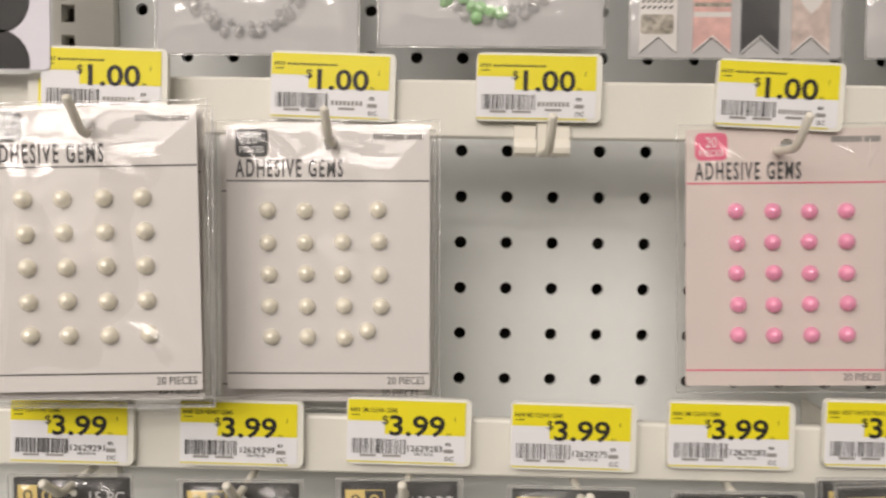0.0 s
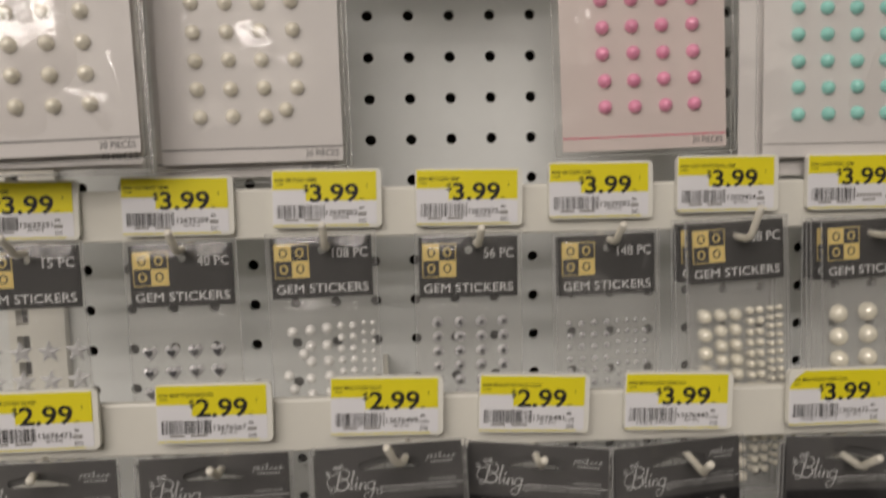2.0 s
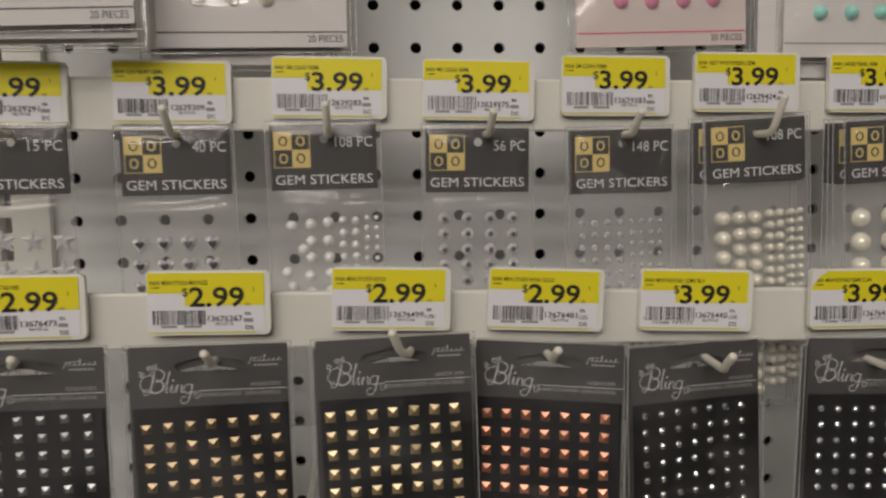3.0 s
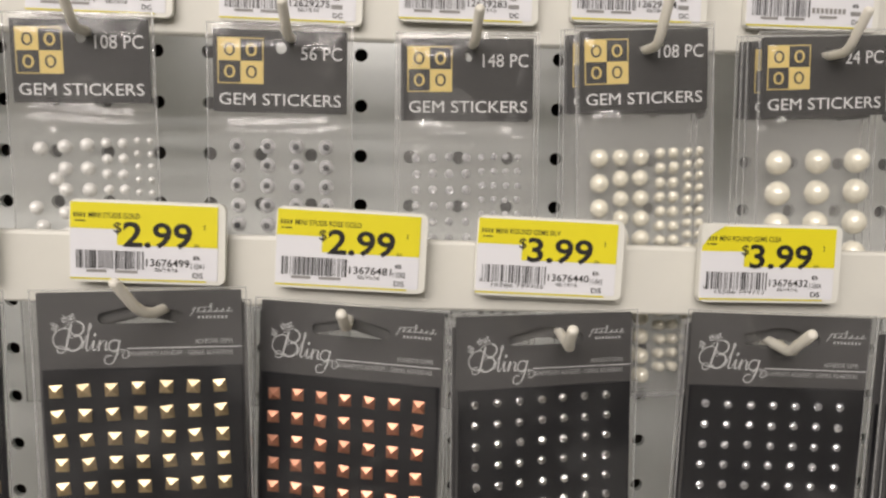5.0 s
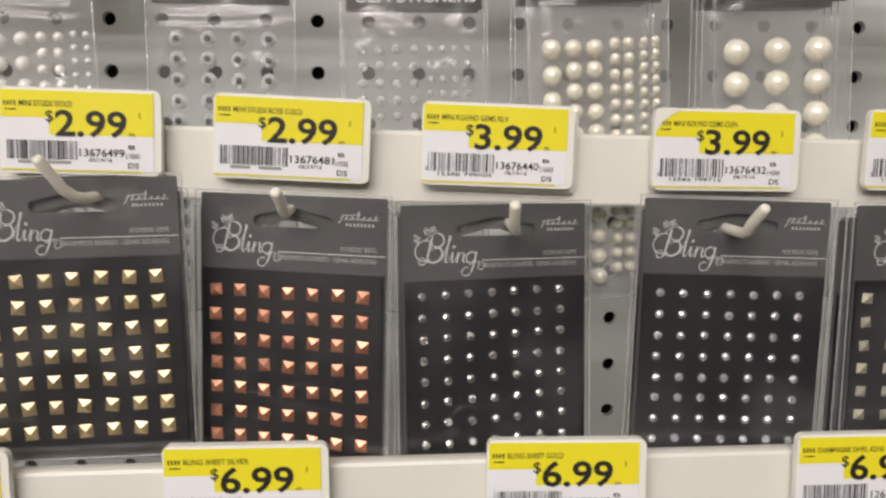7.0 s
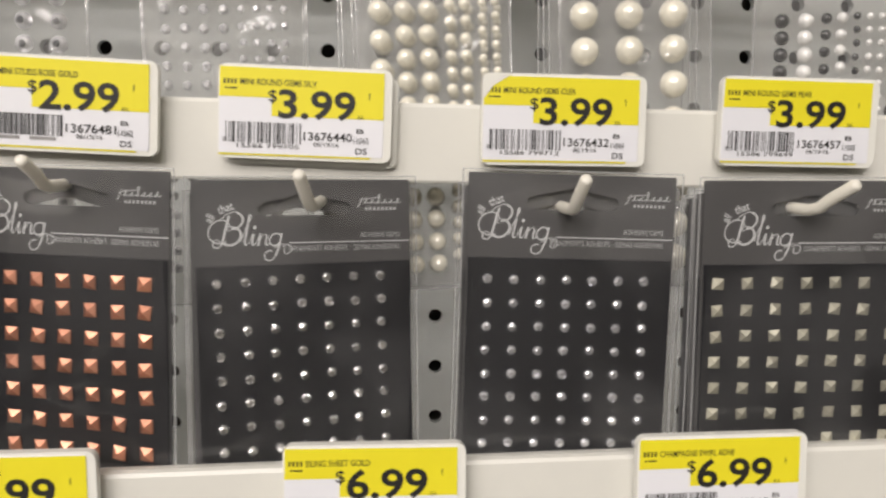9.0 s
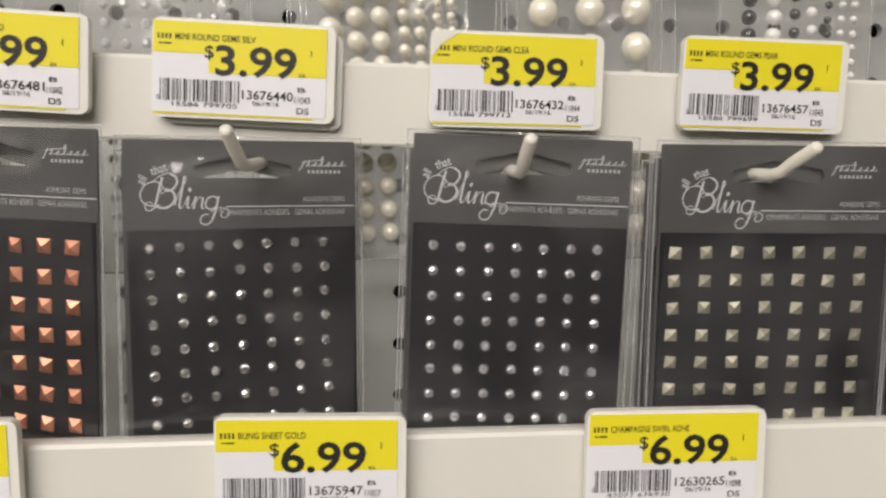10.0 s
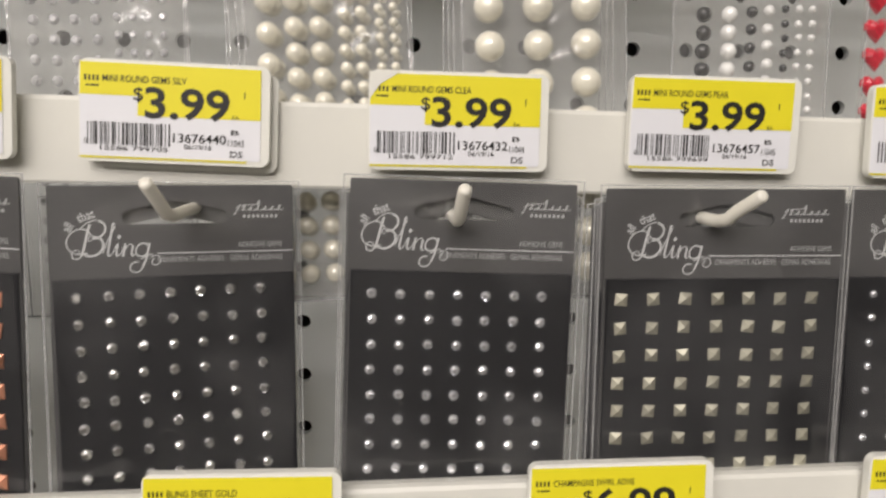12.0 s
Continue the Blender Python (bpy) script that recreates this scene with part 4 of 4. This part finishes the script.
MARK, MAKER = finish("script_mark", ribbon(script_mark(), -0.0006), SCRIPTINK, False), finish("maker_mark", ribbon(maker_flourish(), -0.0006), SILVERINK, False)


def stud_card(m, mesh, piece, places, seed, label, sheet_roll=0.0, cw=0.0672):
    """A grey-headed card with rows of stick-on studs in a clear sleeve; the origin is the middle of the sleeve's upper edge."""
    rng = random.Random(seed)
    ob = thing("stud_sticker_card", m, label, "craft pack", "stud sticker cards")
    hw = cw / 2
    card = part("card", plate([rect(-hw, hw, -0.0955, -0.0008, 0.0006, 2), hang_slot(0.0002, -0.0122, 0.0298, 0.0066)], 0.0005, -0.0003), GREYCARD, ob, "charcoal grey printed header card")
    sheet = part("gem_sheet", plate([rect(-hw + 0.0006, hw - 0.0006, -0.0935, -0.0278)], -0.0004, -0.0010), PANEL, ob, "black sheet that carries the stickers")
    sheet.rotation_euler = (0, radians(0.3 * sheet_roll), 0)
    part("script_mark", MARK, SCRIPTINK, card)
    part("maker_mark", MAKER, SILVERINK, card)
    for word, x, z, lean in (("all", -0.0290, -0.0146, -60), ("that", -0.0264, -0.0116, -20)):
        ob_word = lettering("small_word", word, 0.0027, SCRIPTINK, card, x, -0.0006, z, stretch=0.78, bold=0.012)
        ob_word.rotation_euler = (0, radians(lean), 0)
    f = -0.0006
    part("header_line", boxes((-0.0050, hw - 0.0004, f + 0.0002, f, -0.02110, -0.02085)), WHITEINK, card)
    lettering("title", "ADHESIVE GEMS", 0.0016, SILVERINK, card, hw - 0.0035, f, -0.0196, fit=0.0132, align="RIGHT")
    lettering("subtitle", "ORNEMENTS ADHÉSIFS · GEMAS ADHESIVAS", 0.0017, SILVERINK, card, hw - 0.0035, f, -0.0237, fit=0.0365, align="RIGHT")
    turn = Matrix.Rotation(radians(sheet_roll), 4, "Y")
    spots = [tuple((turn @ Vector((x, 0, z)))[k] for k in (0, 2)) for x, z in places]
    set_pieces(piece, mesh, ob, spots, -0.0010, 0.0002, 13 if piece == "round_gem" else 7, rng)
    lines = []
    for k in range(5):
        cx, cz, a, reach = rng.uniform(-0.024, 0.024), rng.uniform(-0.085, -0.052), rng.uniform(-0.6, 2.2), rng.uniform(0.008, 0.020)
        lines.append((cx - reach * math.cos(a), cz - reach * math.sin(a), cx + reach * math.cos(a), cz + reach * math.sin(a), rng.uniform(0.0003, 0.0006)))
    lines.append((-hw + 0.012, -0.088, hw - 0.004, -0.084, 0.0011))
    film(cw + 0.0042, -0.0985, 0.0004, -0.0024, 0.0008, seed, FILM, ob, 0.0004, 0.0012, 56, 76, None, lines, False, -0.0009, 0.022)
    return ob


gold, rose, bronze = stud_mesh("stud", 0.0046, 0.0015, GOLD), stud_mesh("stud", 0.0044, 0.0015, ROSE), stud_mesh("stud", 0.0044, 0.0014, BRONZE)
steel, pale = stud_mesh("stud", 0.0036, 0.0013, STEEL), stud_mesh("stud", 0.0037, 0.0011, PALE)
silver_gem, clear_gem = facet_mesh("round_gem", 0.0019, 0.0014, SILVERGEM, 8), facet_mesh("round_gem", 0.0018, 0.0013, CLEARGEM, 8)
small_gem = facet_mesh("round_gem", 0.0014, 0.0011, CLEARGEM, 8)
CARD = "grey-headed card of %s stickers in clear sleeve"

C_CARDS = [  # centre x, y, top z, roll, turn, sheet roll, mesh, piece, first column, first row, pitch x, pitch z, rows, stack, width, words
    (-0.1450, 0.3230, 1.2556, 0.0, 0.0, -0.6, steel, "stud", -0.0326, -0.0322, 0.0098, 0.0079, 8, 1, 0.0690, "small silver stud"),
    (-0.0656, 0.3230, 1.2550, -0.3, 0.0, -2.9, bronze, "stud", -0.0297, -0.0362, 0.0094, 0.0088, 7, 1, 0.0690, "bronze pyramid stud"),
    (0.0162, 0.3235, 1.2560, -1.3, 0.5, -1.1, gold, "stud", -0.0303, -0.0351, 0.0094, 0.0089, 7, 2, 0.0700, "gold pyramid stud"),
    (0.0895, 0.3300, 1.2498, 1.3, -14.5, -0.2, rose, "stud", -0.0288, -0.0356, 0.0092, 0.0090, 7, 1, 0.0690, "rose gold pyramid stud"),
    (0.1617, 0.3340, 1.2463, 0.0, 10.0, -1.3, silver_gem, "round_gem", -0.0285, -0.0328, 0.0087, 0.0078, 8, 1, 0.0696, "round silver gem"),
    (0.2479, 0.3245, 1.2483, 1.6, -1.5, -0.2, clear_gem, "round_gem", -0.0266, -0.0348, 0.0085, 0.0077, 8, 2, 0.0672, "round clear gem"),
    (0.3264, 0.3200, 1.2466, 0.0, 0.0, 0.0, pale, "stud", -0.0318, -0.0340, 0.00998, 0.0087, 7, 3, 0.0740, "pale pearl square stud"),
    (0.4040, 0.3225, 1.2463, 0.2, 0.0, 0.0, small_gem, "round_gem", -0.0285, -0.0330, 0.0090, 0.0077, 7, 2, 0.0735, "small dark gem"),
]
for i, (x, y, z, roll, turned, sroll, mesh, piece, x0, z0, px, pz, rows, stack, width, words) in enumerate(C_CARDS):
    places = grid_places(x0, z0, 7, rows, px, pz)
    tilt = {4: -2.5, 6: 0.5}.get(i, -0.5)
    p = stud_card(pose(x, y, z, tilt, roll, turned), mesh, piece, places, 71 + i, CARD % words, sroll, width)
    stacked(p, [pose(x + (-0.0011, 0.0006, -0.0019)[k], y + 0.0026 * (k + 1), z - 0.0045 - 0.0009 * k, tilt + 0.1, roll * 0.8 + (0.3, -0.3, 0.4)[k], turned) for k in range(stack)])
C_HOOKS = [  # x, reach, tip height, sideways lean, lift
    (-0.1500, 0.040, 0.0055, 0.0100, 0.0070), (-0.0630, 0.040, 0.0075, 0.0, 0.0065), (0.0262, 0.040, 0.0125, -0.0108, 0.0095), (0.0887, 0.038, 0.0072, -0.0012, 0.0055),
    (0.1672, 0.044, 0.0090, -0.0036, 0.0012), (0.2445, 0.044, 0.0090, 0.0002, 0.0012), (0.3185, 0.044, 0.0078, 0.0070, 0.0022), (0.3900, 0.042, 0.0085, 0.0100, 0.0020),
]
for x, reach, tip, side, lift in C_HOOKS:
    peg_hook("c", x, reach, rise=tip - 0.012, side=side, clips=False, lift=lift)


# ---------------------------------------------------------------- packs above the top rail
def top_pack(x0, x1, zb, label, seed):
    """A pack over the top rail, hung just in front of the board."""
    size, y = 1.075, 0.400
    xm, z = 0.010 + ((x0 + x1) / 2 - 0.010) * size, 1.472 + (zb + 0.14 - 1.472) * size
    ob = thing("embellishment_pack", sized(pose(xm, y, z), size), label, "craft pack", "embellishment packs")
    w = x1 - x0
    part("card", plate([rect(-w / 2 + 0.001, w / 2 - 0.001, -0.139, 0, 0.001, 2), disc(0, -0.008, 0.0032, 10)], 0.0006, -0.0004), GREYBACK, ob)
    film(w, -0.140, 0.001, -0.0034, 0.0012, seed, FILM_A, ob, 0.0008, 0.0022, 40, 50, None, ((w / 2 - 0.004, -0.136, w / 2 - 0.006, -0.10, 0.0016), (-w / 2 + 0.005, -0.137, -w / 2 + 0.004, -0.105, 0.0014)))
    arm = thing("display_hook", pose(xm, BOARD_Y, z - 0.0085 * size), "off-white display hook in the pegboard", "hook", "display hooks")
    part("arm", tube([(0, 0.004, 0), (0, -0.03, 0), (0, y - BOARD_Y - 0.012, 0), (0, y - BOARD_Y - 0.02, 0.008)], 0.0019), HOOKWHITE, arm, smooth=True)
    part("back_plate", plate([rect(-0.008, 0.008, -0.012, 0.012, 0.002, 3)], -0.0005, -0.003), HOOKWHITE, arm)
    return ob


bit, petal = facet_mesh("crystal", 0.0030, 0.0022, CRYSTAL, 6), facet_mesh("crystal", 0.0022, 0.0018, CRYSTAL, 5)
green_bit = facet_mesh("crystal", 0.0034, 0.0022, PALEGREEN, 6)
for x0, x1, zb, cx, cz, green, seed in ((-0.1265, -0.0350, 1.5405, -0.0860, 1.5785, False, 81), (-0.0270, 0.0735, 1.5445, 0.0250, 1.5850, True, 83)):
    ob = top_pack(x0, x1, zb, "grey card with a crystal wreath sticker in a clear bag", seed)
    rng = random.Random(seed)
    ox, oz = cx - (x0 + x1) / 2, cz - zb - 0.14
    for k in range(34):
        a = 2 * math.pi * k / 34
        for r, me in ((0.0285, bit), (0.0248, petal)):
            use = green_bit if green and 3.6 < a < 4.9 and (r < 0.0285 or k % 3 == 0) else me
            set_pieces("crystal", use, ob, [(ox + r * math.cos(a), oz + r * math.sin(a))], -0.0005, 0.0012, 40, rng)
banners = top_pack(0.0835, 0.1775, 1.5400, "grey card with four paper pennant stickers in a bag", 87)
for x, mat in ((0.0965, WHITECARD), (0.1200, BLUSH), (0.1410, GREYINK), (0.1630, FLORAL)):
    cx = x - 0.1305
    flag = part("pennant", plate([[(cx - 0.0082, -0.137), (cx, -0.130), (cx + 0.0082, -0.137), (cx + 0.0082, -0.085), (cx - 0.0082, -0.085)]], -0.0005, -0.0014), mat, banners)
    part("cut_edge", ribbon([(0.0006, [(cx - 0.0080, -0.1365), (cx, -0.1296), (cx + 0.0080, -0.1365)])], -0.00145), WHITEINK, flag)
    if mat is WHITECARD:
        dashes = [(0.0008, [(cx - 0.0074 + 0.0024 * c, z), (cx - 0.0058 + 0.0024 * c, z + 0.0012)]) for c in range(6) for z in (-0.1180 + 0.0026 * r for r in range(12))]
        tagged(part("dash_print", ribbon(dashes, -0.00145), GREYINK, flag), kind="stuff")
        part("dark_patch", plate([rect(cx - 0.0078, cx + 0.0066, -0.1290, -0.1205, 0.0012, 3)], -0.0014, -0.0015), SPECKLE, flag)
    elif mat is BLUSH:
        for z, h, tone in ((-0.1075, 0.0026, GREYBACK), (-0.1125, 0.0022, WHITECARD), (-0.1170, 0.0018, SPECKLE), (-0.1215, 0.0022, WHITECARD), (-0.1010, 0.0030, WHITECARD)):
            part("stripe", boxes((cx - 0.0081, cx + 0.0081, -0.0014, -0.0015, z, z + h)), tone, flag)
    elif mat is FLORAL:
        part("heart_print", plate([[(cx + 0.0050 * a, -0.1150 + 0.0050 * b) for a, b in HEART]], -0.0014, -0.0015), WHITECARD, flag)
        part("corner_print", plate([rect(cx - 0.0078, cx + 0.0010, -0.1080, -0.1010, 0.002, 3)], -0.0014, -0.0015), GREYBACK, flag)
charms = top_pack(0.1865, 0.2700, 1.5405, "grey card with red and green glitter shapes in a bag", 89)
part("red_shape", plate([[(-0.0300, -0.1300), (-0.0105, -0.1360), (-0.0095, -0.1180), (-0.0160, -0.1120), (-0.0300, -0.1220)]], -0.0005, -0.0030), REDGEM, charms)
part("green_shape", plate([disc(0.0075, -0.1240, 0.0125, 20)], -0.0005, -0.0030), GREENGEM, charms)
sheet = thing("sticker_sheet", pose(-0.214, 0.372, 1.675), "lilac-white paper sheet with large dark dots", "sticker sheet")
part("sheet", plate([rect(-0.045, 0.0405, -0.1415, 0, 0.002, 3), disc(0, -0.008, 0.0032, 10)], 0.0006, -0.0004), LILAC, sheet)
for z in (-0.1105, -0.1385, -0.083):
    part("dot", plate([disc(0.0165, z, 0.0150, 24) if z > -0.13 else [(x, max(q, -0.141)) for x, q in disc(0.0165, z, 0.0150, 24)]], -0.0005, -0.0008), BLACKCARD, sheet)
arm = thing("display_hook", pose(-0.214, BOARD_Y, 1.667), "off-white display hook in the panel", "hook", "display hooks")
part("arm", tube([(0, 0.004, 0), (0, -0.05, 0), (0, -0.10, 0), (0, -0.108, 0.008)], 0.0019), HOOKWHITE, arm, smooth=True)
part("back_plate", plate([rect(-0.008, 0.008, -0.012, 0.012, 0.002, 3)], -0.0005, -0.003), HOOKWHITE, arm)
